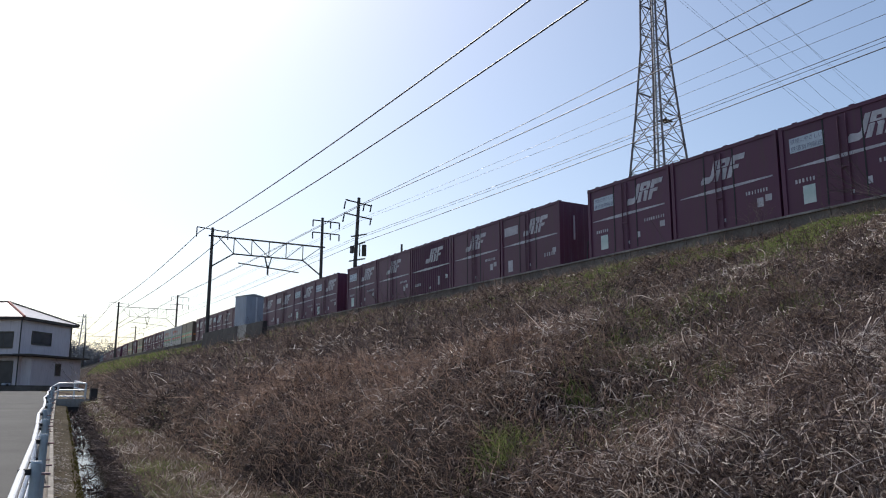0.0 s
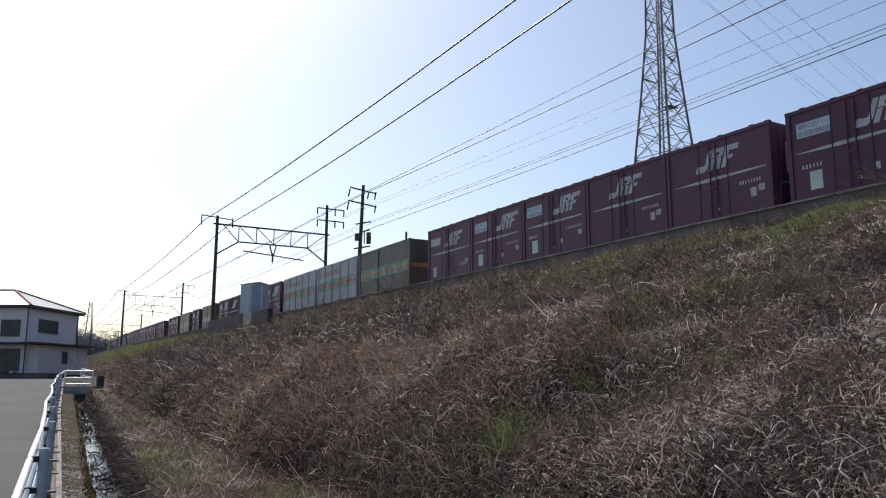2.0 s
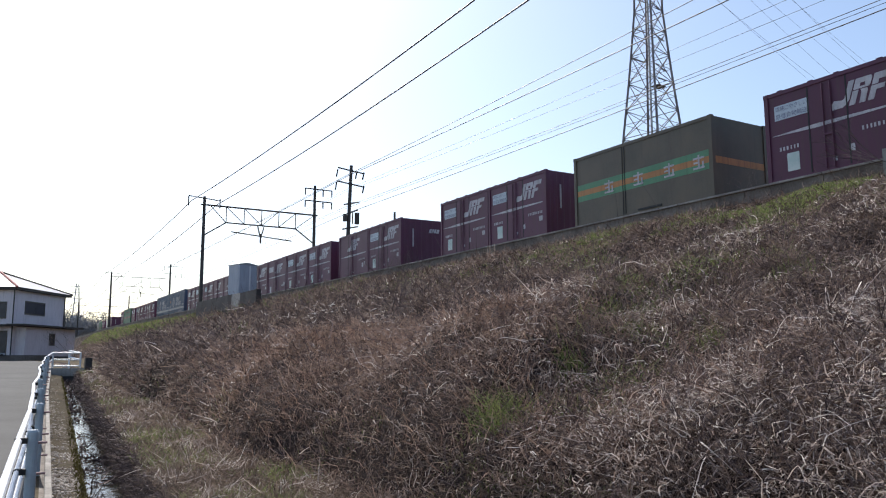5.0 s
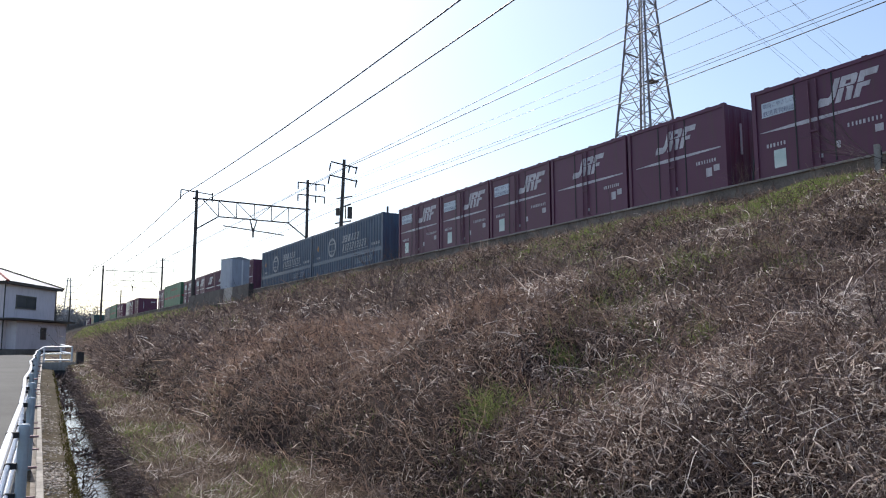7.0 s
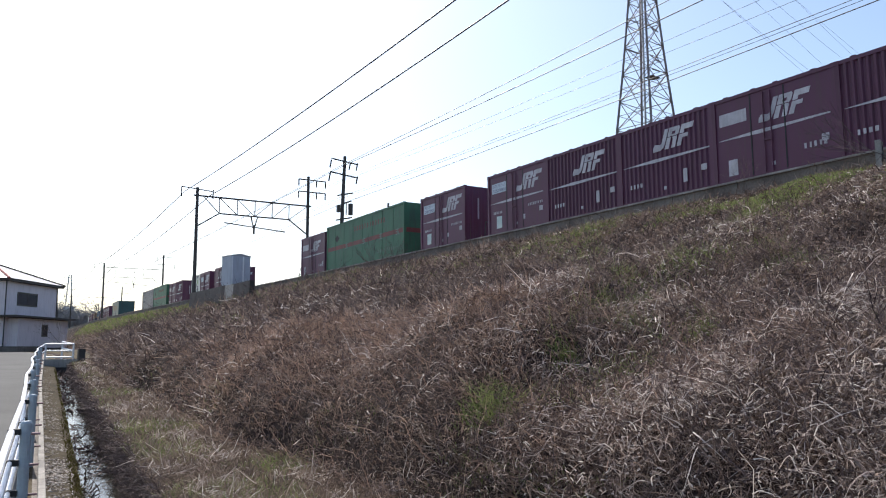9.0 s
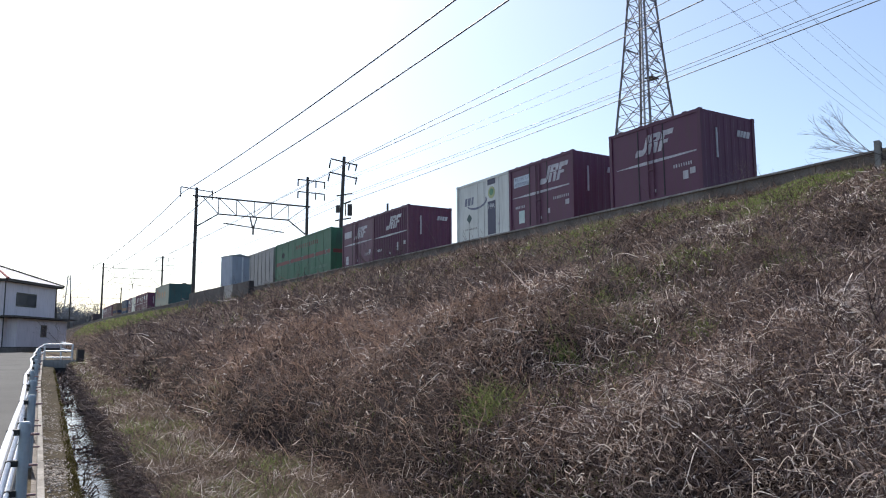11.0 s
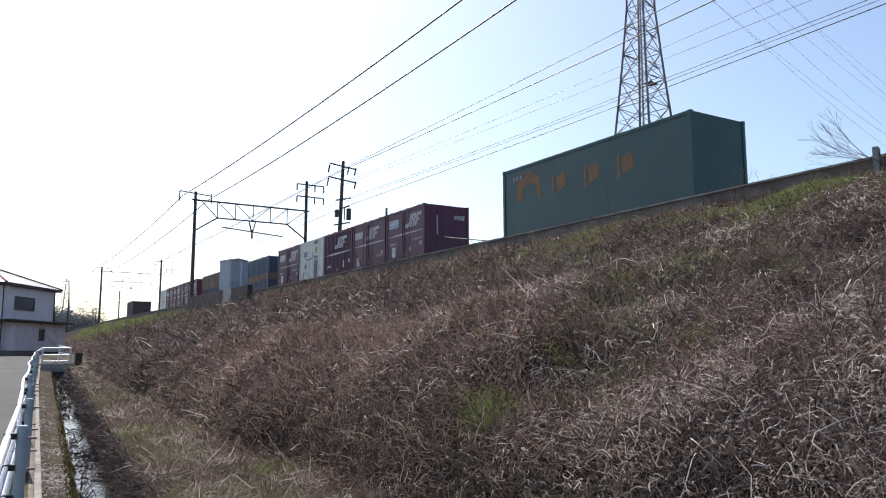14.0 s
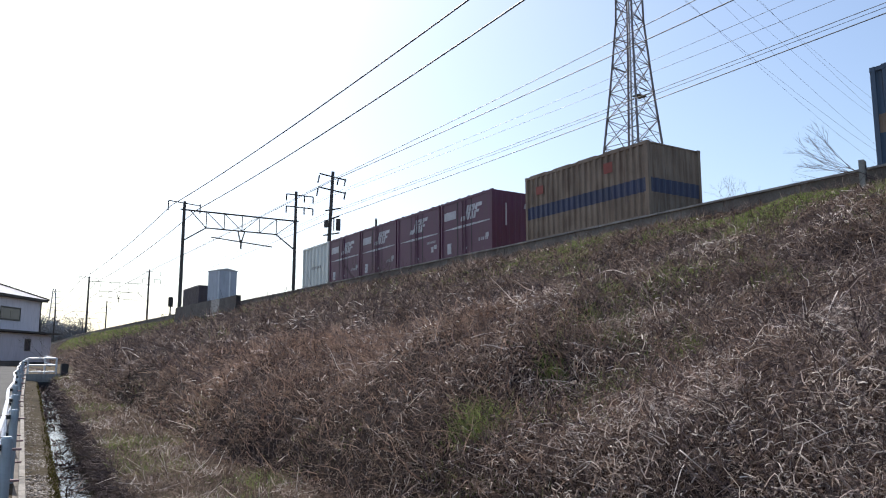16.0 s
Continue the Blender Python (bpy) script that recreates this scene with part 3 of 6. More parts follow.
def jr_container(ribbed, variant):
    """Maroon five-tonne container, about 3.8 m long."""
    root = empty("container")
    L = 3.78
    h, w, z0, top = container_shell(root, L, 2.5, M_MAROON, 0.19 if ribbed else 0.0, 0.3)
    x = -w + (0.01 if ribbed else 0.028)
    if ribbed:
        emblem(root, x - 0.006, -0.45, z0 + 1.84, 0.94)
        tapered_stripe(root, x - 0.004, -h + 0.15, h - 0.2, z0 + 1.26)
        lettering(root, x - 0.004, 0.9, 1.5, z0 + 0.6, 0.13, 4, M_LOGO)
        plate(root, "card", x - 0.004, -0.9, -0.75, z0 + 0.4, z0 + 0.8, M_LOGO)
    else:
        for yc in (-0.42, 0.62):
            part("door_seam", box(bmesh.new(), x - 0.006, x, yc - 0.02, yc + 0.02, z0 + 0.15, top - 0.12), M_DARK, root)
        for yc in (-0.02, 0.2):
            part("lock_rod", tube(bmesh.new(), (x - 0.03, yc, z0 + 0.15), (x - 0.03, yc, top - 0.15), 0.018), M_MAROON, root)
        part("lock_handle", box(bmesh.new(), x - 0.05, x - 0.01, -0.02, 0.22, z0 + 1.0, z0 + 1.05), M_MAROON, root)
        if variant == 0:
            emblem(root, x, -0.85, z0 + 1.88, 0.93)
            plate(root, "placard", x, 0.6, 1.6, z0 + 1.72, z0 + 2.12, M_PLACARD, "pale blue notice panel")
            words(root, "環境にやさしい", x - 0.007, 1.1, z0 + 2.02, 0.92, 0.135, M_BLUEINK, "dark blue words on the notice panel")
            words(root, "鉄道貨物輸送", x - 0.007, 1.1, z0 + 1.82, 0.92, 0.145, M_BLUEINK, "dark blue words on the notice panel")
            tapered_stripe(root, x, -h + 0.25, h - 0.2, z0 + 1.32)
            plate(root, "card", x, 0.95, 1.3, z0 + 0.3, z0 + 0.78, M_SHEET, "pale green inspection card")
            lettering(root, x, 0.95, 1.55, z0 + 0.93, 0.1, 6, M_LOGO)
            lettering(root, x, -1.6, -0.7, z0 + 0.95, 0.1, 9, M_LOGO)
            plate(root, "card", x, -0.55, -0.4, z0 + 0.45, z0 + 0.63, M_LOGO)
        elif variant == 1:
            emblem(root, x, -0.1, z0 + 1.85, 0.92)
            tapered_stripe(root, x, -h + 0.2, h - 0.3, z0 + 1.28)
            lettering(root, x, -1.5, -0.75, z0 + 0.95, 0.1, 8, M_LOGO)
            plate(root, "card", x, -1.35, -1.15, z0 + 0.5, z0 + 0.75, M_LOGO)
        else:
            emblem(root, x, -0.45, z0 + 1.82, 0.9)
            plate(root, "placard", x, 0.75, 1.65, z0 + 1.7, z0 + 2.05, M_LOGO, "faded white notice panel")
            tapered_stripe(root, x, -h + 0.2, h - 0.2, z0 + 1.3)
            plate(root, "card", x, 1.1, 1.4, z0 + 0.25, z0 + 0.7, M_LOGO)
            lettering(root, x, -1.55, -0.85, z0 + 0.6, 0.14, 5, M_LOGO)
    for yc in (-1.3, -0.2, 0.5, 1.4):
        part("roof_clip", box(bmesh.new(), -w + 0.0, -w + 0.12, yc - 0.07, yc + 0.07, top - 0.004, top + 0.022), M_MAROON, root)
    plate(root, "card", x - 0.004, -1.62, -1.42, z0 + 0.62, z0 + 0.8, M_LOGO)
    plate(root, "card", x - 0.004, -0.08, 0.02, z0 + 0.3, z0 + 0.4, M_LOGO)
    end_emblem(root, -h + 0.004, 0.62, z0 + 1.95, 0.5)
    part("end_lettering", box(bmesh.new(), -0.55, -0.49, -h - 0.003, -h + 0.03, z0 + 1.1, z0 + 2.0), M_LOGO, root)
    return tagged(root, ["maroon steel freight container with white block emblem and notice panel", "maroon steel freight container with centred white emblem",
                         "maroon freight container with faded white panel and emblem"][variant] if not ribbed else "ribbed maroon steel freight container with white emblem", "container", "maroon containers")


def cream_container():
    root = empty("container")
    h, w, z0, top = container_shell(root, 3.78, 2.5, M_CREAM)
    x = -w + 0.028
    plate(root, "blue_bar", x, -0.95, -0.4, z0 + 0.15, z0 + 1.5, M_NAVY, "navy blue upright bar")
    plate(root, "blue_patch", x, -0.95, -0.4, z0 + 2.18, z0 + 2.42, M_NAVY, "navy blue patch")
    part("round_emblem", prism(bmesh.new(), [(-0.68 + 0.24 * math.cos(i * math.pi / 10), z0 + 1.85 + 0.24 * math.sin(i * math.pi / 10)) for i in range(20)], 0, x - 0.005, x + 0.002), M_LIME, root, "round yellow-green emblem")
    part("round_emblem_centre", prism(bmesh.new(), [(-0.68 + 0.14 * math.cos(i * math.pi / 8), z0 + 1.87 + 0.14 * math.sin(i * math.pi / 8)) for i in range(16)], 0, x - 0.008, x - 0.004), M_GREENBAND, root)
    words(root, "19A", x - 0.006, -0.68, z0 + 1.3, 0.42, 0.2, M_WHITE, "white type letters")
    for y0, y1, lean in ((1.15, 1.3, 0.06), (0.88, 1.08, 0.05), (0.66, 0.8, 0.05)):
        plate(root, "letter_block", x, y0, y1, z0 + 1.56, z0 + 1.88, M_INDIGO, "", lean)
    arc = [(0.35 + 0.75 * math.cos(a), 0.3 * math.sin(a)) for a in [math.pi * (-0.12 + 0.98 * i / 12) for i in range(13)]]
    swoosh = [(0.75 - u, z0 + 1.62 - v) for u, v in arc] + [(0.75 - u * 0.94 + 0.02, z0 + 1.66 - v * 0.86) for u, v in arc[::-1]]
    part("swoosh", prism(bmesh.new(), swoosh, 0, x - 0.005, x + 0.002), M_INDIGO, root, "navy curved stroke")
    lettering(root, x, 0.4, 1.3, z0 + 0.55, 0.07, 8, M_GREY)
    plate(root, "card", x, -1.25, -1.1, z0 + 0.45, z0 + 0.56, M_LOGO)
    bm = bmesh.new()
    prism(bm, [(1.15, z0 + 1.0), (0.95, z0 + 1.2), (0.75, z0 + 1.0), (0.95, z0 + 0.8)], 0, x - 0.005, x + 0.002)
    part("diamond_mark", bm, M_TEAL, root, "dark green diamond mark")
    for yc in (-0.15, 0.3, -1.2):
        part("door_seam", box(bmesh.new(), x - 0.005, x, yc - 0.012, yc + 0.012, z0 + 0.12, top - 0.12), M_GREY, root)
    return tagged(root, "cream freight container with navy blue bar and dark diamond", "container")


def white_container():
    root = empty("container")
    h, w, z0, top = container_shell(root, 3.72, 2.5, M_CREAM, 0.5)
    lettering(root, -w, -0.8, 0.6, z0 + 1.2, 0.15, 6, M_GREY)
    return tagged(root, "plain pale grey-white freight container with shallow ribs", "container")


def band_container(kind):
    """Twenty-foot container with green and red bands and big white marks."""
    root = empty("container")
    L = 6.06
    dark = kind == "brown"
    mat = M_BROWN if dark else M_SILVER
    h, w, z0, top = container_shell(root, L, 2.5, mat, 0, 0, None if dark else M_CAB)
    x = -w + 0.028
    plate(root, "band", x, -h + 0.16, h - 0.16, z0 + 0.92, z0 + 1.5, M_GREENBAND, "green painted band")
    plate(root, "band", x - 0.004, -h + 0.16, h - 0.16, z0 + 1.11, z0 + 1.3, M_ORANGE if dark else M_REDBAND, "orange band" if dark else "red painted band")
    glyph_blocks(root, x - 0.008, (1.3, -0.05, -1.35, -2.5), z0 + 1.2, 0.42, M_LOGO)
    if not dark:
        lettering(root, x, -0.35, 2.2, z0 + 1.95, 0.26, 8, M_REDBAND)
        bm = bmesh.new()
        for i in range(16):
            a, b = 2 * math.pi * i / 16, 2 * math.pi * (i + 1) / 16
            prism(bm, [(2.5 + r * math.cos(q), z0 + 1.95 + r * math.sin(q)) for r, q in ((0.2, a), (0.2, b), (0.12, b), (0.12, a))], 0, x - 0.005, x + 0.002)
        part("ring_mark", bm, M_REDBAND, root, "red ring emblem")
    for i in (range(1, 5) if not dark else (3,)):
        yc = -h + L * i / 5
        for d in (-0.05, 0.05):
            part("door_seam", box(bmesh.new(), x - 0.014, x, yc + d - 0.012, yc + d + 0.012, z0 + 0.14, top - 0.12), M_GREY if not dark else M_DARK, root)
    part("step", box(bmesh.new(), x - 0.03, x, -1.0, 0.0, z0 + 0.16, z0 + 0.22), M_DARK, root)
    if dark:
        bm = box(bmesh.new(), -w + 0.15, w - 0.15, -h + 0.026, -h + 0.032, z0 + 1.1, z0 + 1.3)
        part("end_band", bm, M_ORANGE, root, "orange band on the end")
    return tagged(root, "dull brown twenty-foot container with green and orange bands" if dark else "silver twenty-foot container with green and red bands", "container")


def long_container(kind):
    """Thirty-one-foot container."""
    root = empty("container")
    L = 9.3 if kind == "blue" else 9.42
    mat = {"blue": M_BLUE, "green": M_GREEN, "grey": M_GREY, "teal": M_TEAL}[kind]
    h, w, z0, top = container_shell(root, L, 2.68 if kind != "grey" else 2.66, mat, {"blue": 0.31, "green": 0, "grey": 0, "teal": 0}[kind], 0.4 if kind in ("blue", "grey") else 0)
    x = -w + 0.028
    if kind == "blue":
        x = -w + 0.008
        for i in range(2):
            lettering(root, x, -2.7 + 0.9 * (1 - i), 0.4, z0 + 1.88 - 0.47 * i, 0.38, 6 + 4 * i, M_FADED, gap=0.2, slant=0.35)
        plate(root, "underline", x, -2.9, 0.3, z0 + 1.12, z0 + 1.15, M_FADED)
        bm = bmesh.new()
        for i in range(18):
            a, b = 2 * math.pi * i / 18, 2 * math.pi * (i + 1) / 18
            prism(bm, [(1.75 + r * math.cos(q), z0 + 1.6 + r * math.sin(q)) for r, q in ((0.55, a), (0.55, b), (0.42, b), (0.42, a))], 0, x - 0.005, x + 0.002)
        for d in (-0.2, 0.2):
            box(bm, x - 0.005, x + 0.002, 1.33, 2.17, z0 + 1.57 + d, z0 + 1.63 + d)
        box(bm, x - 0.005, x + 0.002, 1.72, 1.78, z0 + 1.18, z0 + 2.02)
        part("globe_mark", bm, M_FADED, root, "pale ring emblem with cross bars")
        plate(root, "side_rail", x, -h + 0.15, h - 0.15, z0 + 0.78, z0 + 0.98, M_BLUE)
        lettering(root, x, -3.4, -1.2, z0 + 0.5, 0.3, 9, M_FADED, gap=0.5)
        part("diamond_mark", prism(bmesh.new(), [(3.95, z0 + 1.75), (3.8, z0 + 1.95), (3.65, z0 + 1.75), (3.8, z0 + 1.55)], 0, x - 0.005, x + 0.002), M_ORANGEDARK, root, "dull orange diamond mark")
        lettering(root, x, 3.5, 4.1, z0 + 1.2, 0.12, 4, M_FADED)
        lettering(root, x, -4.3, -3.2, z0 + 1.2, 0.14, 4, M_FADED)
        label = "blue ribbed thirty-one-foot container with pale emblem"
    elif kind == "green":
        plate(root, "band", x, -h + 0.16, h - 0.16, z0 + 1.22, z0 + 1.44, M_DULLRED, "red painted band")
        glyph_blocks(root, x - 0.006, (2.0, -0.2, -2.2, -4.0), z0 + 1.33, 0.34, M_GHOST)
        lettering(root, x, -2.6, 1.2, z0 + 2.1, 0.24, 12, M_DULLRED, gap=0.45)
        bm = prism(bmesh.new(), [(3.6, z0 + 1.85), (3.3, z0 + 2.05), (3.0, z0 + 1.85), (3.3, z0 + 1.65)], 0, x - 0.005, x + 0.002)
        part("diamond_mark", bm, M_DARK, root, "black diamond mark")
        lettering(root, x, -4.0, -1.6, z0 + 0.55, 0.16, 12, M_GHOST, gap=0.5)
        part("end_band", box(bmesh.new(), -w + 0.15, w - 0.15, -h + 0.026, -h + 0.033, z0 + 1.22, z0 + 1.44), M_DULLRED, root, "red band on the end")
        for i in range(1, 8):
            part("panel_joint", box(bmesh.new(), x - 0.008, x, -h + L * i / 8 - 0.012, -h + L * i / 8 + 0.012, z0 + 0.14, top - 0.12), M_GREEN, root)
        label = "green thirty-one-foot container with red band"
    elif kind == "grey":
        for i in range(1, 11):
            part("panel_joint", box(bmesh.new(), x - 0.012, x, -h + L * i / 11 - 0.02, -h + L * i / 11 + 0.02, z0 + 0.14, top - 0.12), M_WAGON, root)
        plate(root, "patch", x - 0.003, h - 1.7, h - 0.2, z0 + 0.14, z0 + 0.68, M_NAVY, "navy painted patch", 0.3)
        bm = prism(bmesh.new(), [(4.0, z0 + 2.2), (3.75, z0 + 2.35), (3.5, z0 + 2.2), (3.75, z0 + 1.95)], 0, x - 0.005, x + 0.002)
        part("diamond_mark", bm, M_ORANGE, root, "orange diamond mark")
        lettering(root, x, 2.4, 3.9, z0 + 1.3, 0.15, 8, M_NAVY)
        label = "grey panelled thirty-one-foot container"
    else:
        arch = ((-0.75, -0.5), (-0.5, -0.45), (-0.45, 0.05), (-0.1, 0.2), (0.3, 0.05), (0.42, -0.5), (0.75, -0.35), (0.7, 0.3), (0.3, 0.62), (-0.3, 0.6), (-0.7, 0.2))
        part("arch_mark", prism(bmesh.new(), [(3.1 + a, z0 + 1.75 + b) for a, b in arch], 0, x - 0.005, x + 0.002), M_ORANGEDARK, root, "dull orange arch-shaped mark")
        for yc in (1.3, -0.4, -2.0):
            part("mark", box(bmesh.new(), x - 0.005, x + 0.002, yc + 0.3, yc + 0.42, z0 + 1.2, z0 + 2.0), M_ORANGEDARK, root, "dull orange stroke")
            part("mark", prism(bmesh.new(), [(yc - 0.35, z0 + 1.45), (yc + 0.15, z0 + 1.3), (yc + 0.2, z0 + 1.85), (yc - 0.25, z0 + 2.0)], 0, x - 0.005, x + 0.002), M_ORANGEDARK, root, "dull orange patch")
        lettering(root, x, 3.3, 4.2, z0 + 2.25, 0.16, 4, M_SILVER)
        label = "dark teal thirty-one-foot container with orange marks"
    return tagged(root, label, "container")


def sea_container(kind):
    root = empty("container")
    L = 6.06
    mat, bmat = {"blue": (M_BLUE, M_YELLOW), "yellow": (M_YELLOW, M_NAVY), "dark": (M_TAIL, M_NAVY)}[kind]
    h, w, z0, top = container_shell(root, L, 2.45, mat, 0.28, 0.28)
    if kind != "dark":
        bm = bmesh.new()
        ribbed_side(bm, -w + 0.006, -1, -h + 0.1, h - 0.1, z0 + 0.85, z0 + 1.3, 0.28, 0.045)
        part("band", bm, bmat, root, "navy painted band" if kind == "yellow" else "yellow painted band")
        bm = bmesh.new()
        ribbed_end(bm, -h + 0.004, -w + 0.1, w - 0.1, z0 + 0.85, z0 + 1.3, 0.28, 0.04)
        part("end_band", bm, bmat, root)
        if kind == "yellow":
            plate(root, "rust_patch", -w + 0.002, -1.5, -1.1, z0 + 1.75, z0 + 2.1, M_RUST), plate(root, "rust_patch", -w + 0.002, 2.0, 2.4, z0 + 1.7, z0 + 2.0, M_RUST)
    for i in range(4):
        part("roof_bow", box(bmesh.new(), -w + 0.02, w - 0.02, -h + 1.0 + 1.3 * i, -h + 1.9 + 1.3 * i, top - 0.01, top + 0.03), mat, root)
    return tagged(root, {"blue": "blue corrugated twenty-foot container with yellow band", "yellow": "weathered yellow corrugated container with navy band",
                         "dark": "dark corrugated container at the tail of the train"}[kind], "container")


def flat_wagon():
    """Container flat wagon, 20 m long, with sills, bogies, buffers of couplers and end rails."""
    root = empty("flat_wagon")
    h = 9.75
    part("deck", box(bmesh.new(), -1.15, 1.15, -h, h, 0.9, 0.985), M_WAGON, root)
    for sx in (-1, 1):
        bm = bmesh.new()
        prism(bm, [(-h, 0.9), (-h, 0.72), (-5.2, 0.72), (-4.6, 0.5), (4.6, 0.5), (5.2, 0.72), (h, 0.72), (h, 0.9)], 0, sx * 1.1 - 0.03, sx * 1.1 + 0.03)
        part("side_sill", bm, M_WAGON, root)
    for sy in (-1, 1):
        part("coupler", box(bmesh.new(), -0.15, 0.15, *sorted((sy * h, sy * (h + 0.36))), 0.72, 0.98), M_DARK, root)
        if sy > 0:
            bm = bmesh.new()
            for x in (-1.08, 1.08):
                tube(bm, (x, h + 0.1, 0.98), (x, h, 1.72), 0.02)
                tube(bm, (x, h - 0.75, 0.98), (x, h - 0.75, 1.6), 0.02)
                tube(bm, (x, h, 1.72), (x, h - 1.9, 1.38), 0.022)
                tube(bm, (x, h - 1.9, 1.38), (x, h - 1.95, 0.98), 0.02)
            tube(bm, (-1.08, h, 1.72), (1.08, h, 1.72), 0.02)
            part("end_rail", bm, M_WAGON, root)
        yc = sy * 7.05
        bogie = part("bogie", box(bmesh.new(), -0.95, 0.95, yc - 1.2, yc + 1.2, 0.42, 0.62), M_WAGON, root)
        for d in (-0.95, 0.95):
            bm = bmesh.new()
            for x in (-0.6, 0.6):
                tube(bm, (x - 0.06, yc + d, 0.41), (x + 0.06, yc + d, 0.41), 0.41, n=20)
            tube(bm, (-0.9, yc + d, 0.41), (0.9, yc + d, 0.41), 0.07)
            part("wheelset", bm, M_DARK, bogie)
    return tagged(root, "dark steel container flat wagon with end rails", "freight wagon", "train wagons")


def build_train():
    proto = {("j", v): jr_container(False, v) for v in range(3)}
    proto["r"] = jr_container(True, 1)
    proto.update({"cream": cream_container(), "white": white_container(), "silver": band_container("silver"), "brown": band_container("brown")})
    proto.update({k + "31": long_container(k) for k in ("blue", "green", "grey", "teal")})
    proto.update({k + "20": sea_container(k) for k in ("blue", "yellow", "dark")})
    used = set()

    def put(key, u):
        ob = proto[key] if key not in used else copy_thing(proto[key], Matrix())
        used.add(key)
        MOVERS.append((ob, u))

    rng = random.Random(4)

    def row(u0, u1, codes):
        """Codes: digits are smooth maroon variants, r ribbed, c cream, w white, - nothing."""
        p = (u1 - u0) / len(codes)
        for i, c in enumerate(codes):
            if c != "-":
                put({"r": "r", "c": "cream", "w": "white"}.get(c) or ("j", int(c)), u0 + p * (i + 0.5))

    row(1.5, 20.8, "01010")
    row(22.3, 41.6, "21r10")
    row(43.0, 61.8, "00220")
    row(62.3, 81.4, "11002")
    put("brown", 86.3), put("silver", 92.8), put("silver", 99.3)
    row(103.1, 122.2, "0r1r0")
    put("brown", 126.8), put(("j", 0), 133.4), put("brown", 140.1)
    row(144.7, 163.8, "00-01")
    row(164.9, 184.3, "00200")
    row(185.1, 204.5, "11000")
    put("blue31", 210.8), put("blue31", 220.3)
    row(226.9, 245.7, "r2rr0")
    put(("j", 0), 249.3), put("green31", 257.5), put(("j", 2), 264.4)
    row(283.6, 287.4, "1")
    row(289.2, 293.0, "0")
    row(293.0, 296.8, "c")
    row(301.1, 308.7, "r2")
    put("green31", 315.0), put("grey31", 324.8), put("teal31", 361.8)
    row(372.6, 392.2, "02rc0")
    put("blue20", 397.13), put("yellow20", 410.2)
    row(415.3, 434.8, "2122w")
    put("dark20", 462.0)
    wagon = flat_wagon()
    for i, c in enumerate((11.2, 32.0, 52.4, 71.9, 93.0, 112.7, 133.4, 154.2, 174.6, 194.9, 215.6, 236.3, 257.0, 277.6, 298.0, 319.9, 340.6, 361.4, 382.4, 403.5, 425.0, 445.6, 466.0)):
        MOVERS.append((wagon if i == 0 else copy_thing(wagon, Matrix()), c))


build_train()


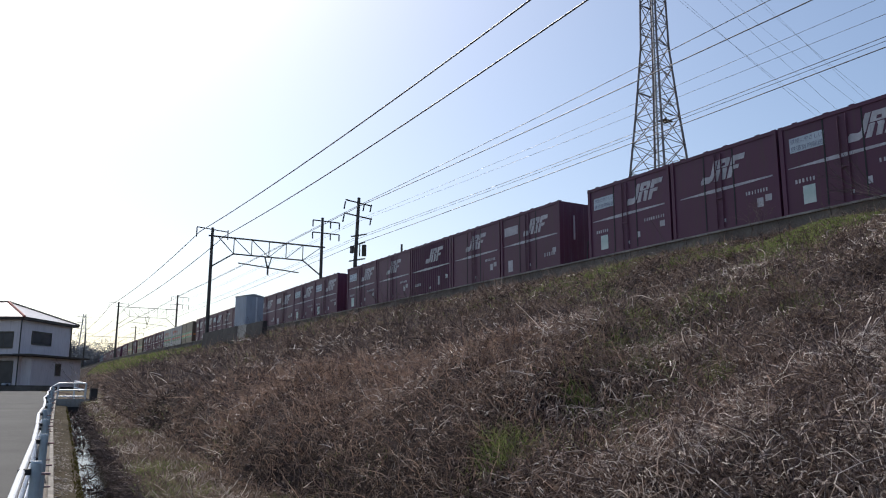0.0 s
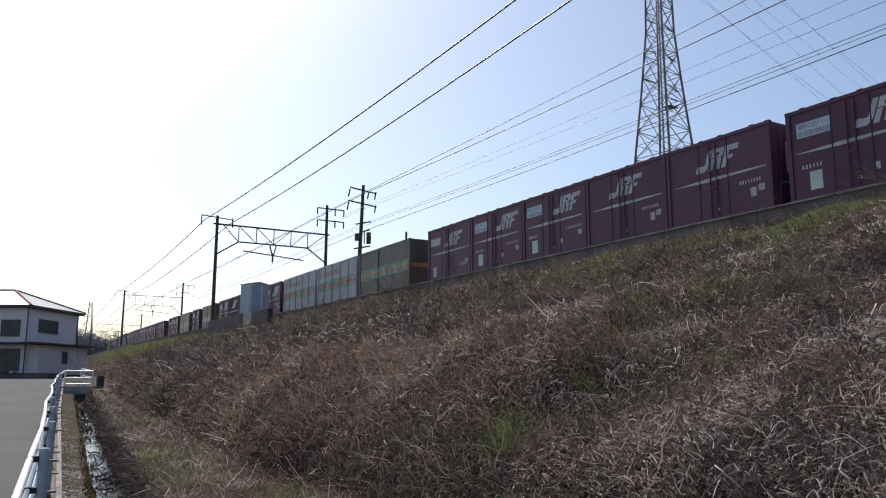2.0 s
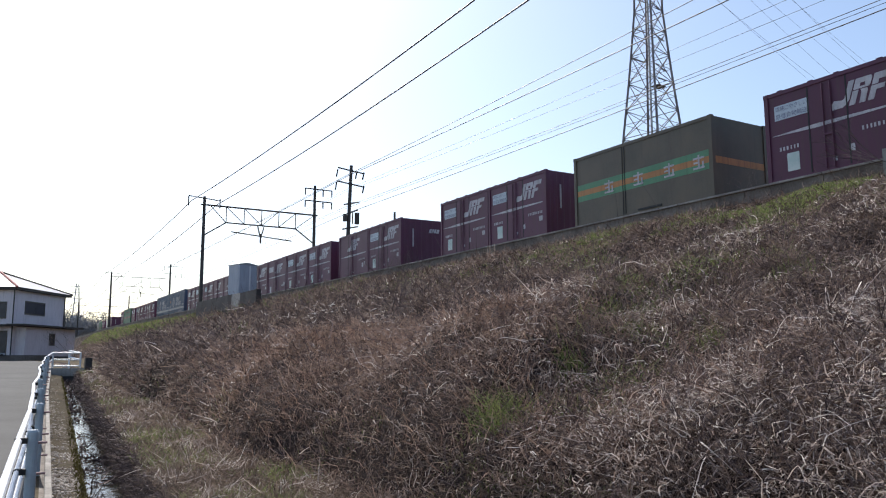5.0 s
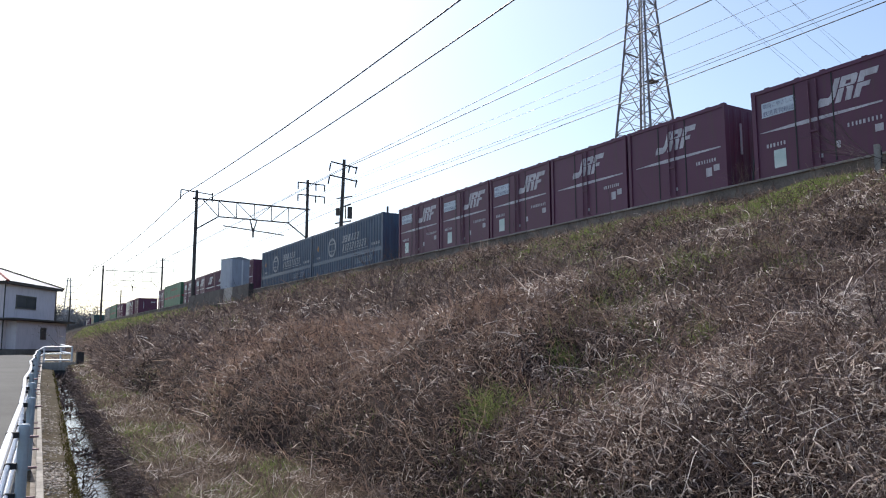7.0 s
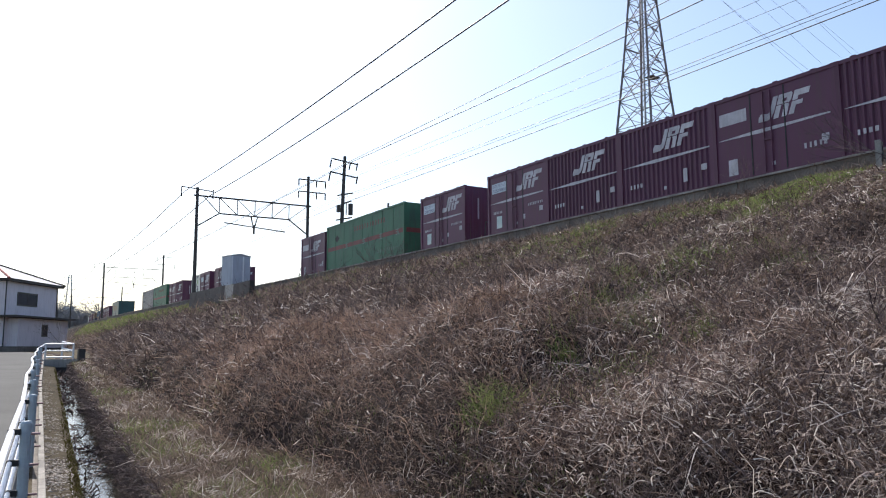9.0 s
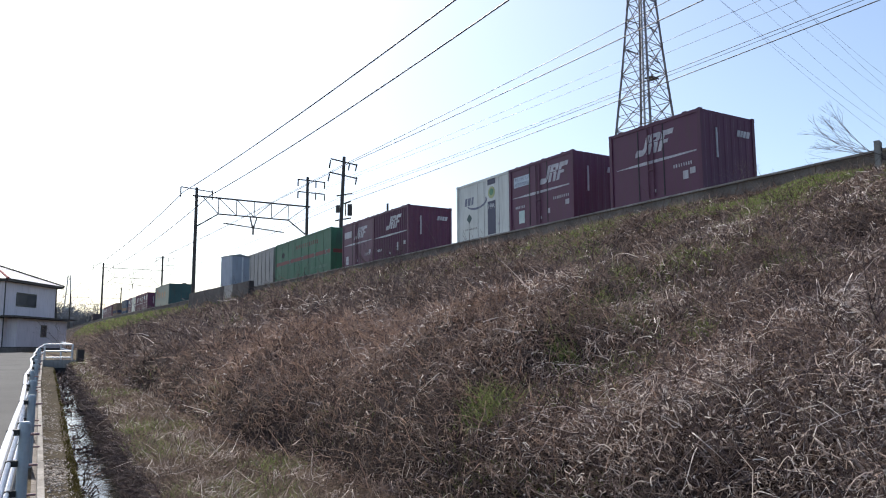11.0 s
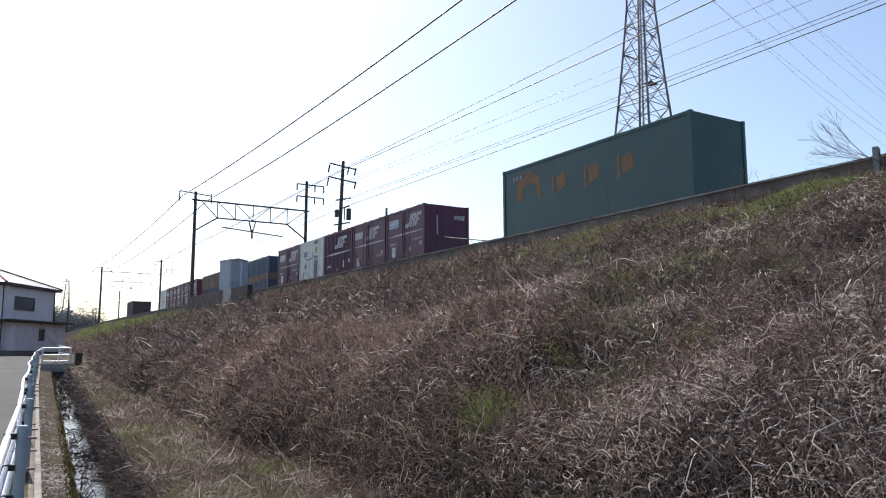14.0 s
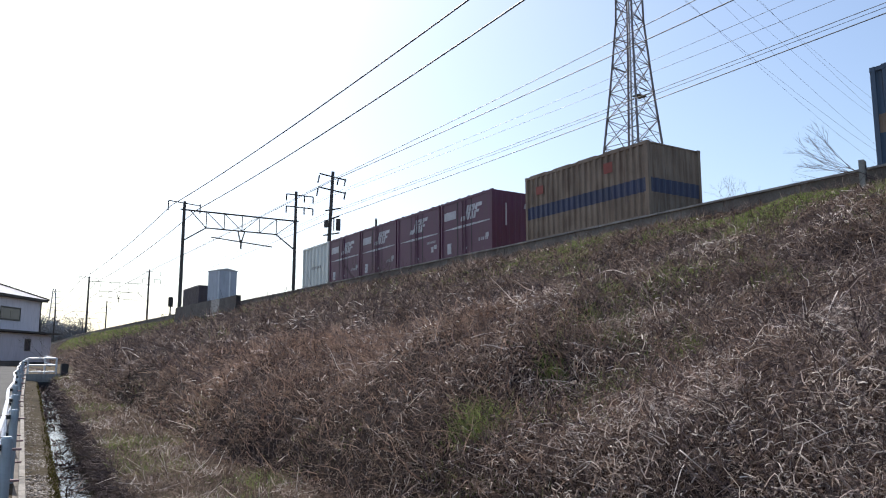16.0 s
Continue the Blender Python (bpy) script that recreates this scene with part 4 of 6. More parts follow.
# ---- line-side poles, wires, pylon ----
def portal(y, x_far, z_beam, z_near, z_far, base, slim=1.0):
    """Catenary portal: two tubular poles, a lattice beam, crossarms and a dropped feeder arm."""
    xn = track_x(-1.79, y)
    root = empty("catenary_portal", pose(xn, y, base))
    w, hb, hn, hf = x_far - xn, z_beam - base, z_near - base, z_far - base
    part("pole", bar((0, 0, -0.6), (0, 0, hn), 0.17, 0.12, 10), M_POLE, root)
    part("pole", bar((w, 0, -0.6), (w, 0, hf), 0.17, 0.12, 10), M_POLE, root)
    drop = 2.2
    part("top_chord", bar((-0.3, 0, hb), (w + 0.3, 0, hb), 0.07 * slim), M_POLE, root)
    part("bottom_chord", bar((w * 0.19, 0, hb - drop * 0.62), (w * 0.82, 0, hb - drop * 0.62), 0.06 * slim), M_POLE, root)
    part("brace", bar((0, 0, hb - 2.6), (w * 0.19, 0, hb - drop * 0.62), 0.06 * slim), M_POLE, root)
    part("brace", bar((w, 0, hb - 2.6), (w * 0.82, 0, hb - drop * 0.62), 0.06 * slim), M_POLE, root)
    part("brace", bar((w * 0.05, 0, hb), (w * 0.19, 0, hb - drop * 0.62), 0.04 * slim), M_POLE, root)
    xs = [w * (0.19 + 0.63 * i / 4) for i in range(5)]
    for i, x in enumerate(xs):
        part("lattice_upright", bar((x, 0, hb), (x, 0, hb - drop * 0.62), 0.04 * slim), M_POLE, root)
        if i < 4:
            x2 = xs[i + 1]
            a, b = ((x, hb), (x2, hb - drop * 0.62)) if i < 2 else ((x2, hb), (x, hb - drop * 0.62))
            part("lattice_diagonal", bar((a[0], 0, a[1]), (b[0], 0, b[1]), 0.035 * slim), M_POLE, root)
    part("lattice_diagonal", bar((w, 0, hb), (w * 0.82, 0, hb - drop * 0.62), 0.035 * slim), M_POLE, root)
    part("crossarm", bar((-1.3, 0, hn - 0.06), (1.3, 0, hn - 0.25), 0.045 * slim), M_POLE, root)
    for x in (-1.3, 1.3):
        part("insulator", bar((x, 0, hn - 0.1), (x, 0, hn - 0.9), 0.05 * slim), M_DARK, root)
    for z in (0.3, 1.4):
        part("crossarm", bar((w - 0.9, 0, hf - z), (w + 1.65, 0, hf - z), 0.055 * slim), M_POLE, root)
        for x in (-0.9, 0.8, 1.65):
            part("insulator", bar((w + x, 0, hf - z), (w + x, 0, hf - z - 0.6), 0.06 * slim), M_DARK, root)
    xm = w * 0.5
    part("drop_arm", bar((xm - 0.3, 0, hb - drop * 0.62), (xm, 0, hb - drop - 0.3), 0.06 * slim), M_POLE, root)
    part("drop_arm", bar((xm + 0.3, 0, hb - drop * 0.62), (xm, 0, hb - drop - 0.3), 0.05 * slim), M_POLE, root)
    part("drop_arm", bar((xm, 0, hb - drop + 0.1), (xm, 0, hb - drop - 0.7), 0.08 * slim), M_POLE, root)
    part("registration_arm", bar((xm - 2.6, 0, hb - drop + 0.1), (xm + 2.8, 0, hb - drop - 0.3), 0.05 * slim), M_POLE, root)
    return tagged(root, "dark steel catenary portal with lattice beam spanning the tracks", "catenary portal", "catenary portals")


def build_portals():
    portal(66.4, 26.9, 14.2, 14.9, 16.9, 4.7)
    portal(122.3, 26.9, 13.1, 13.75, 15.3, 4.4, 0.6)
    portal(178, 31.0, 12.0, 12.7, 14.4, 4.0, 0.5)
    portal(234, 35.0, 11.4, 12.0, 13.6, 3.6, 0.45)
    portal(6.0, 26.6, 14.5, 15.2, 17.2, 4.7)


def line_pole():
    """Leaning steel pole with two crossarms, brackets, a hung device and a lamp-like box."""
    root = empty("line_pole", pose(27.2, 60.3, 5.0))
    L = Vector((0.45, 0, 12.6))
    part("pole", bar((0, 0, -0.5), L, 0.2, 0.13, 10), M_POLE, root)

    def on(z):
        return L * (z / 12.6)
    for z, w in ((12.15, 1.2), (11.0, 1.25)):
        c = on(z)
        part("crossarm", bar(c + Vector((-w, 0, 0.14)), c + Vector((w + 0.05, 0, -0.12)), 0.06), M_POLE, root)
        for x in ((-w, w * 0.45, w) if z > 12 else (-w, w)):
            part("insulator", bar(c + Vector((x, 0, 0)), c + Vector((x - 0.12, 0, -0.65)), 0.06), M_DARK, root)
    for z, a, b in ((9.3, -0.5, 0.9), (7.2, -0.55, 0.9), (8.6, -0.1, 0.8)):
        c = on(z)
        part("bracket", bar(c + Vector((a, 0, -0.1)), c + Vector((b, 0, 0.25)), 0.06), M_POLE, root)
    c = on(8.1)
    part("transformer", bar(c + Vector((0.75, 0, -0.45)), c + Vector((0.75, 0, 0.5)), 0.2, 0.2, 12), M_POLE, root)
    part("hanger", bar(c + Vector((0.35, 0, 0.55)), c + Vector((0.35, 0, -0.5)), 0.05), M_POLE, root)
    for x, z in ((-0.35, 8.1), (-0.3, 3.6), (-0.25, 4.3)):
        part("cable_box", box(bmesh.new(), on(z).x + x - 0.12, on(z).x + x + 0.12, -0.15, 0.15, z - 0.3, z + 0.3), M_POLE, root)
    bm = prism(bmesh.new(), [(0.1, 5.75), (1.2, 5.8), (2.0, 6.2), (1.3, 6.15), (0.3, 6.0)], 1, -0.35, 0.35)
    part("platform", bm, M_POLE, root)
    part("stay", bar((0.75, 0, 5.8), (0.75, 0, 2.5), 0.03), M_STEEL, root)
    return tagged(root, "leaning dark steel utility pole with two crossarms", "utility pole")


def signal_mast():
    root = empty("railway_signal", pose(27.8, 52.7, 5.0))
    part("mast", bar((0, 0, -0.4), (0, 0, 7.45), 0.09, 0.08, 10), M_POLE, root)
    bm = prism(bmesh.new(), [(0.42 + 0.3 * math.cos(a) * (1 if i < 9 else 1), (6.25 if i < 9 else 5.75) + 0.3 * math.sin(a)) for i in range(18) for a in [math.pi * i / 8.5]], 1, -0.06, 0.06)
    part("backboard", bm, M_DARK, root, "black rounded signal board")
    part("lamp_hood", box(bmesh.new(), 0.1, 0.2, -0.1, 0.1, 5.5, 6.6), M_POLE, root)
    part("platform", box(bmesh.new(), -0.6, 0.5, -0.4, 0.4, 4.9, 5.0), M_POLE, root)
    part("relay_box", box(bmesh.new(), 0.05, 0.2, -0.15, 0.15, 4.3, 4.6), M_POLE, root)
    part("ladder_stay", bar((-0.75, 0, 5.85), (0, 0, 5.75), 0.03), M_STEEL, root)
    for x, z in ((-0.75, 5.9), (-0.45, 5.0)):
        part("ladder_stile", bar((x, 0, -0.4), (x, 0, z), 0.03), M_STEEL, root)
    for i in range(12):
        part("rung", bar((-0.75, 0, 0.4 * i), (-0.45, 0, 0.4 * i), 0.02), M_STEEL, root)
    return tagged(root, "railway signal mast with round-ended black backboard", "railway signal")


def pipe(pts, r0, r1, n=6):
    """One bent pipe through given points."""
    bm = bmesh.new()
    rings = []
    for k, p in enumerate(pts):
        d = (Vector(pts[min(k + 1, len(pts) - 1)]) - Vector(pts[max(k - 1, 0)])).normalized()
        s = d.cross(Vector((0.31, 0.95, 0.05))).normalized()
        u = d.cross(s)
        r = r0 + (r1 - r0) * k / (len(pts) - 1)
        rings.append([bm.verts.new(Vector(p) + (s * math.cos(2 * math.pi * i / n) + u * math.sin(2 * math.pi * i / n)) * r) for i in range(n)])
    for a, b in zip(rings, rings[1:]):
        for i in range(n):
            bm.faces.new((a[i], a[(i + 1) % n], b[(i + 1) % n], b[i]))
    bm.faces.new(rings[0][::-1])
    bm.faces.new(rings[-1])
    return bm


def pylon():
    """Lattice transmission tower with four legs, rings of bracing and short arms."""
    root = empty("transmission_pylon", pose(61.4, 58.4, 1.4, 0, 0, 8))
    H = 58

    def half(z):
        return lerp(z, ((0, 3.95), (15, 2.85), (30, 1.55), (37, 1.05), (58, 0.7)))
    levels = [0, 6, 11, 15.5, 19.5, 23, 26, 29, 32, 34.5, 37, 39.5, 42, 45, 48, 51, 54, 58]

    def corner(i, z):
        h = half(z)
        return Vector(((h, h, z), (-h, h, z), (-h, -h, z), (h, -h, z))[i])
    for i in range(4):
        part("leg", pipe([corner(i, a) for a in levels], 0.15, 0.1), M_PYLON, root)
    for a, b in zip(levels, levels[1:]):
        for i in range(4):
            j = (i + 1) % 4
            bm = bmesh.new()
            r = 0.045
            tube(bm, corner(i, a), corner(j, b), r, n=4)
            tube(bm, corner(j, a), corner(i, b), r, n=4)
            tube(bm, corner(i, b), corner(j, b), r, n=4)
            if b < 33:
                mid = (corner(i, a) + corner(j, b)) / 2
                for c in (i, j):
                    tube(bm, mid, corner(c, (a + b) / 2), r * 0.7, n=4)
            part("bracing", bm, M_PYLON, root)
    part("ladder", bar((0.45, 0.4, 0), (0.3, 0.3, 56), 0.13, n=5), M_STEEL, root)
    for z in (31, 34.4, 37.8, 41.2, 47, 53):
        h = half(z)
        w = h * 1.3 + (1.1 if z < 45 else 5)
        for s in (-1, 1):
            bm = bmesh.new()
            tube(bm, (s * h, 0.4, z + 0.7), (s * w, 0, z), 0.06, n=4)
            tube(bm, (s * h, -0.4, z - 0.2), (s * w, 0, z), 0.06, n=4)
            part("arm", bm, M_PYLON, root)
    part("platform", box(bmesh.new(), 0.7, 2.0, -0.5, 0.5, 28.9, 29.0), M_POLE, root)
    part("platform_rail", pipe([(0.7, -0.5, 29.6), (2.0, -0.5, 29.6), (2.0, 0.5, 29.6)], 0.04, 0.04), M_POLE, root)
    return tagged(root, "tall lattice steel transmission pylon behind the tracks", "pylon")


def wire(name, pts, r, mat, label, sag=0.0, group="overhead wires"):
    """A sagging wire through its supports."""
    cu = bpy.data.curves.new(name, "CURVE")
    cu.dimensions = "3D"
    cu.bevel_depth, cu.bevel_resolution = r, 1
    sp = cu.splines.new("POLY")
    out = []
    for a, b in zip(pts, pts[1:]):
        for i in range(16):
            s = i / 16
            p = Vector(a).lerp(Vector(b), s)
            p.z -= sag * 4 * s * (1 - s)
            out.append(p)
    out.append(Vector(pts[-1]))
    sp.points.add(len(out) - 1)
    for q, p in zip(sp.points, out):
        q.co = (*p, 1)
    cu.materials.append(mat)
    ob = new(name, cu)
    tagged(ob, label, "wire", group)


def build_wires():
    ys = (-52.0, 6.0, 66.4, 122.3, 178.0, 234.0)
    wire("feeder_wire", list(zip((14.0, 15.0, 16.05, 17.7, 20.3, 23.7), ys, (15.6, 15.0, 14.45, 13.3, 12.2, 11.5))), 0.034, M_WIRE, "black feeder wire strung along the railway", 0.5)
    wire("feeder_wire", list(zip((15.2, 16.4, 18.15, 19.8, 22.4, 25.8), ys, (15.4, 14.9, 14.3, 13.1, 12.0, 11.3))), 0.034, M_WIRE, "black feeder wire strung along the railway", 0.5)
    far = (-40.0, 10.0, 60.3, 122.3, 178.0, 234.0)
    for dx, z0, rise, r in ((-0.4, 17.9, -0.02, 0.02), (0.0, 16.95, -0.002, 0.027), (-0.2, 15.72, -0.002, 0.009), (0.0, 14.98, 0.009, 0.009), (-0.2, 14.2, -0.001, 0.014), (-0.1, 14.08, -0.001, 0.011), (0.0, 13.98, -0.006, 0.021)):
        wire("line_wire", [(27.4 + curve_x(y) * 0.35 + dx, y, z0 + rise * min(y, 60) - 0.016 * max(y - 60, 0)) for y in far], r, M_WIRE, "thin line wire on the far poles", 0.12)
    for k, (dx, z0) in enumerate(((-6, 55), (6, 55), (-6, 49), (6, 49), (-5, 58), (3, 46))):
        wire("power_line", [(61.4 + dx, 58.4, z0), (330 + dx * 2, 105 + dx, z0 - 2)], 0.016, M_LINE, "high-voltage conductor hung from the pylon", 14, "power lines")


def short_signal():
    root = empty("railway_signal", pose(23.6, 95.6, rail_z(95.6), 0, 0, -14))
    part("mast", bar((0, 0, -0.5), (0, 0, 3.1), 0.09, 0.08, 10), M_POLE, root)
    part("backboard", prism(bmesh.new(), [(-0.27, 3.1), (0.27, 3.1), (0.27, 4.15), (0.15, 4.25), (-0.15, 4.25), (-0.27, 4.15)], 1, -0.05, 0.05), M_DARK, root, "black signal board")
    for z in (3.4, 3.9):
        part("lamp_hood", bar((0, -0.2, z), (0, -0.04, z), 0.13, n=12), M_DARK, root)
    tagged(root, "short railway signal between the tracks", "railway signal")


build_portals()
short_signal()
line_pole()
signal_mast()
pylon()
build_wires()


# ---- the bank's cabinet, guardrail, bridge, house ----
def cabinet():
    root = empty("equipment_cabinet", pose(16.0, 51.5, 5.1, 0, 0, 12))
    part("plinth", box(bmesh.new(), -0.3, 0.85, -0.8, 0.8, -0.7, 0.35), M_DEEPCONC, root)
    part("plinth", box(bmesh.new(), -0.72, -0.31, -0.7, 0.7, -0.7, 0.2), M_DARKCONC, root)
    part("body", box(bmesh.new(), -0.75, 0.62, -0.62, 0.62, 0.35, 2.42), M_CAB, root)
    part("roof", prism(bmesh.new(), [(-0.79, 2.42), (0.66, 2.42), (0.66, 2.47), (-0.1, 2.6), (-0.79, 2.47)], 1, -0.66, 0.66), M_STEEL, root)
    for x in (-0.74, 0.06):
        part("door_strip", box(bmesh.new(), x, x + 0.1, -0.635, -0.61, 0.37, 2.4), M_WHITE, root, "white cover strip")
    part("door", box(bmesh.new(), -0.63, 0.05, -0.632, -0.61, 0.4, 2.36), M_CAB, root)
    part("door", box(bmesh.new(), 0.17, 0.6, -0.632, -0.61, 0.4, 2.36), M_CAB, root)
    tagged(root, "pale blue-grey equipment cabinet on a concrete plinth", "cabinet")
    for y0, y1, z, m in ((41.2, 44.2, 5.06, M_DEEPCONC), (44.2, 45.9, 5.08, M_CONC), (45.9, 49.2, 5.1, M_DEEPCONC), (49.2, 54.2, 5.12, M_DEEPCONC)):
        bm = bmesh.new()
        v = []
        for y in (y0, y1 - 0.03):
            x = track_x(WALL_OFF - 2.25, y)
            v.append([bm.verts.new((x + dx, y, z + dz)) for dx, dz in ((-0.2, -2.0), (-0.1, 0.1), (0.15, 0.1), (0.15, -2.0))])
        for j in range(4):
            bm.faces.new((v[0][j], v[0][(j + 1) % 4], v[1][(j + 1) % 4], v[1][j]))
        bm.faces.new(v[0][::-1])
        bm.faces.new(v[1])
        tagged(part("retaining_wall", bm, m), "stained concrete retaining wall panel below the cabinet", "retaining wall", "retaining wall panels")


def rail_section(p, q):
    """One bay of white pipe guardrail from post to post; the pipes run on the lane's side of the posts."""
    p, q = Vector(p), Vector(q)
    root = empty("guardrail", Matrix.Translation(p))
    d = q - p
    for z, r in ((0.74, 0.027), (0.49, 0.021), (0.25, 0.021)):
        part("pipe", bar((-0.105, 0, z), d + Vector((-0.105, 0, z)), r, n=10), M_WHITE, root)
    part("post", bar((0, 0, -0.4), (0, 0, 0.805), 0.043, n=16), M_GUARD, root)
    part("post_cap", bar((0, 0, 0.805), (0, 0, 0.825), 0.046, 0.034, n=16), M_GUARD, root)
    for z in (0.74, 0.49, 0.25):
        part("clamp", box(bmesh.new(), -0.135, -0.04, -0.03, 0.03, z - 0.024, z + 0.024), M_DARK, root)
        part("bolt", bar((0.03, 0, z - 0.02), (0.11, 0, z - 0.02), 0.011, n=8), M_RUSTBOLT, root)
    return tagged(root, "white pipe guardrail bay on a blue-grey post beside the lane", "guardrail", "guardrail bays")


def build_guardrail():
    ys = [1.55, 2.4] + [7.55 + 3.0 * i for i in range(12)]
    wave = (0.0, 0.0, 0.0, 0.01, -0.02, -0.07, -0.03, -0.05, -0.12, -0.06, -0.1, -0.04, -0.08, 0.0)
    pts = [(kerb_x(y) - 0.2 + w, y, base_z(y)) for y, w in zip(ys, wave)]
    for a, b in zip(pts, pts[1:]):
        rail_section(a, b)


def bridge():
    """Small culvert bridge over the ditch with a white railing across it."""
    root = empty("footbridge", pose(kerb_x(42.4) - 0.2, 42.4, base_z(42.4) - 0.12))
    part("deck", box(bmesh.new(), -0.3, 1.5, -0.3, 2.2, -0.5, 0.0), M_CONC, root)
    part("end_pillar", box(bmesh.new(), 1.52, 1.82, -0.35, 0.1, -0.3, 0.75), M_DEEPCONC, root)
    part("headwall", box(bmesh.new(), -0.2, 1.45, -0.4, -0.28, -1.0, -0.12), M_DEEPCONC, root)
    part("parapet", box(bmesh.new(), -0.2, 1.45, -0.42, -0.26, -0.12, 0.26), M_CONC, root)
    for z in (0.98, 0.66, 0.36):
        part("rail", bar((0.1, -0.2, z), (1.3, -0.2, z), 0.035, n=8), M_WHITE, root)
    for x in (0.1, 1.3):
        part("post", bar((x, -0.2, 0), (x, -0.2, 1.0), 0.045, n=8), M_WHITE, root)
    for z in (0.98, 0.66):
        part("rail", bar((1.3, -0.2, z), (1.1, 2.4, z + 0.12), 0.035, n=8), M_WHITE, root)
        part("rail", bar((0.1, -0.2, z), (-0.35, -1.2, z - 0.25), 0.035, n=8), M_WHITE, root)
    part("post", bar((1.1, 2.4, 0), (1.1, 2.4, 1.12), 0.045, n=8), M_WHITE, root)
    tagged(root, "small concrete ditch bridge with white pipe railing", "footbridge")


def window(parent, o, ex, w, z0, z1, shutter=False):
    """A window on a wall: frame, sill and two panes; o and ex span the wall, out is its normal."""
    out = Vector((ex.y, -ex.x, 0))
    up = Vector((0, 0, 1))

    def slab(u0, u1, a, b, t0, t1):
        bm = bmesh.new()
        v = [bm.verts.new(o + ex * u + up * z + out * t) for t in (t0, t1) for u, z in ((u0, a), (u1, a), (u1, b), (u0, b))]
        for q in ((0, 1, 2, 3), (7, 6, 5, 4), (0, 4, 5, 1), (1, 5, 6, 2), (2, 6, 7, 3), (3, 7, 4, 0)):
            bm.faces.new([v[i] for i in q])
        bmesh.ops.recalc_face_normals(bm, faces=bm.faces[:])
        return bm
    win = part("window", slab(0, w, z0, z1, -0.02, 0.01), M_WOODTRIM, parent)
    for a, b in ((0.05, w / 2 - 0.03), (w / 2 + 0.03, w - 0.05)):
        part("pane", slab(a, b, z0 + 0.06, z1 - 0.06, 0.0, 0.02), M_GLASS, win)
    for u0, u1, a, b in ((-0.05, w + 0.05, z1, z1 + 0.08), (-0.05, w + 0.05, z0 - 0.08, z0), (-0.05, 0, z0, z1), (w, w + 0.05, z0, z1)):
        part("frame", slab(u0, u1, a, b, -0.01, 0.06), M_DARKCONC, win)


def house():
    C = Vector((4.2, 78.0, 1.55))
    e1, e2 = Vector((0.534, 0.845, 0)).normalized(), Vector((-0.845, 0.534, 0)).normalized()
    root = empty("house", Matrix.Translation(C))
    A, B = 9.0, 10.5

    def block(a0, a1, b0, b1, z0, z1):
        bm = bmesh.new()
        v = [bm.verts.new(e1 * a + e2 * b + Vector((0, 0, z))) for z in (z0, z1) for a, b in ((a0, b0), (a1, b0), (a1, b1), (a0, b1))]
        for q in ((0, 1, 2, 3), (7, 6, 5, 4), (0, 4, 5, 1), (1, 5, 6, 2), (2, 6, 7, 3), (3, 7, 4, 0)):
            bm.faces.new([v[i] for i in q])
        bmesh.ops.recalc_face_normals(bm, faces=bm.faces[:])
        return bm
    part("wall", block(0, A, 0, B, -0.8, 5.95), M_WALL, root)
    part("annex_wall", block(0.6, A + 0.6, -0.9, 0, -0.5, 2.65), M_WALL, root)
    part("skirt_roof", block(-0.9, A + 1.1, -1.5, 0.0, 2.7, 2.85), M_WOODTRIM, root)
    part("skirt_roof", block(-1.0, 0.0, 0.0, B, 2.65, 2.8), M_WOODTRIM, root)
    part("plinth", block(-0.03, A + 0.63, -0.93, 0.0, -0.8, 0.1), M_DEEPCONC, root)
    part("fascia", block(-0.45, A + 0.45, -0.45, B + 0.45, 5.8, 6.03), M_WOODTRIM, root)
    bm = bmesh.new()
    o = 0.5
    ev = [e1 * a + e2 * b + Vector((0, 0, 6.03)) for a, b in ((-o, -o), (A + o, -o), (A + o, B + o), (-o, B + o))]
    r0, r1 = e1 * (A / 2) + e2 * (A / 2 - 0.6) + Vector((0, 0, 7.8)), e1 * (A / 2) + e2 * (B - A / 2 + 0.6) + Vector((0, 0, 7.8))
    v = [bm.verts.new(p) for p in ev + [r0, r1]]
    for q in ((0, 1, 4), (1, 2, 5, 4), (2, 3, 5), (3, 0, 4, 5)):
        bm.faces.new([v[i] for i in q])
    bm.faces.new([v[i] for i in (3, 2, 1, 0)])
    roof = part("roof", bm, M_ROOF, root)
    for a, b in ((ev[0], r0), (ev[1], r0), (ev[2], r1), (ev[3], r1), (r0, r1)):
        part("ridge_tile", bar(a, b, 0.11, n=6), M_RUST if a is ev[0] else M_WOODTRIM, roof)
    window(root, e1 * 1.9, e1, 3.3, 3.85, 4.9)
    window(root, e1 * 4.7 - e2 * 0.9, e1, 0.9, 1.15, 2.1)
    window(root, e2 * 2.2, -e2, 1.6, 3.4, 4.7)
    window(root, e2 * 6.0, -e2, 1.8, 3.4, 4.7)
    window(root, e2 * 2.6, -e2, 2.2, 0.2, 2.2)
    part("downpipe", bar(e1 * 8.9 - e2 * 0.06 + Vector((0, 0, 2.8)), e1 * 8.9 - e2 * 0.06 + Vector((0, 0, 5.9)), 0.05, n=8), M_POLE, root)
    part("downpipe", bar(e1 * -0.06 - e2 * 0.06 + Vector((0, 0, -0.3)), e1 * -0.06 - e2 * 0.06 + Vector((0, 0, 5.9)), 0.05, n=8), M_POLE, root)
    part("balcony", block(-0.8, 0.0, 3.0, 7.5, 2.9, 3.2), M_WOODTRIM, root)
    tagged(root, "two-storey rendered house with hipped tile roof", "house")


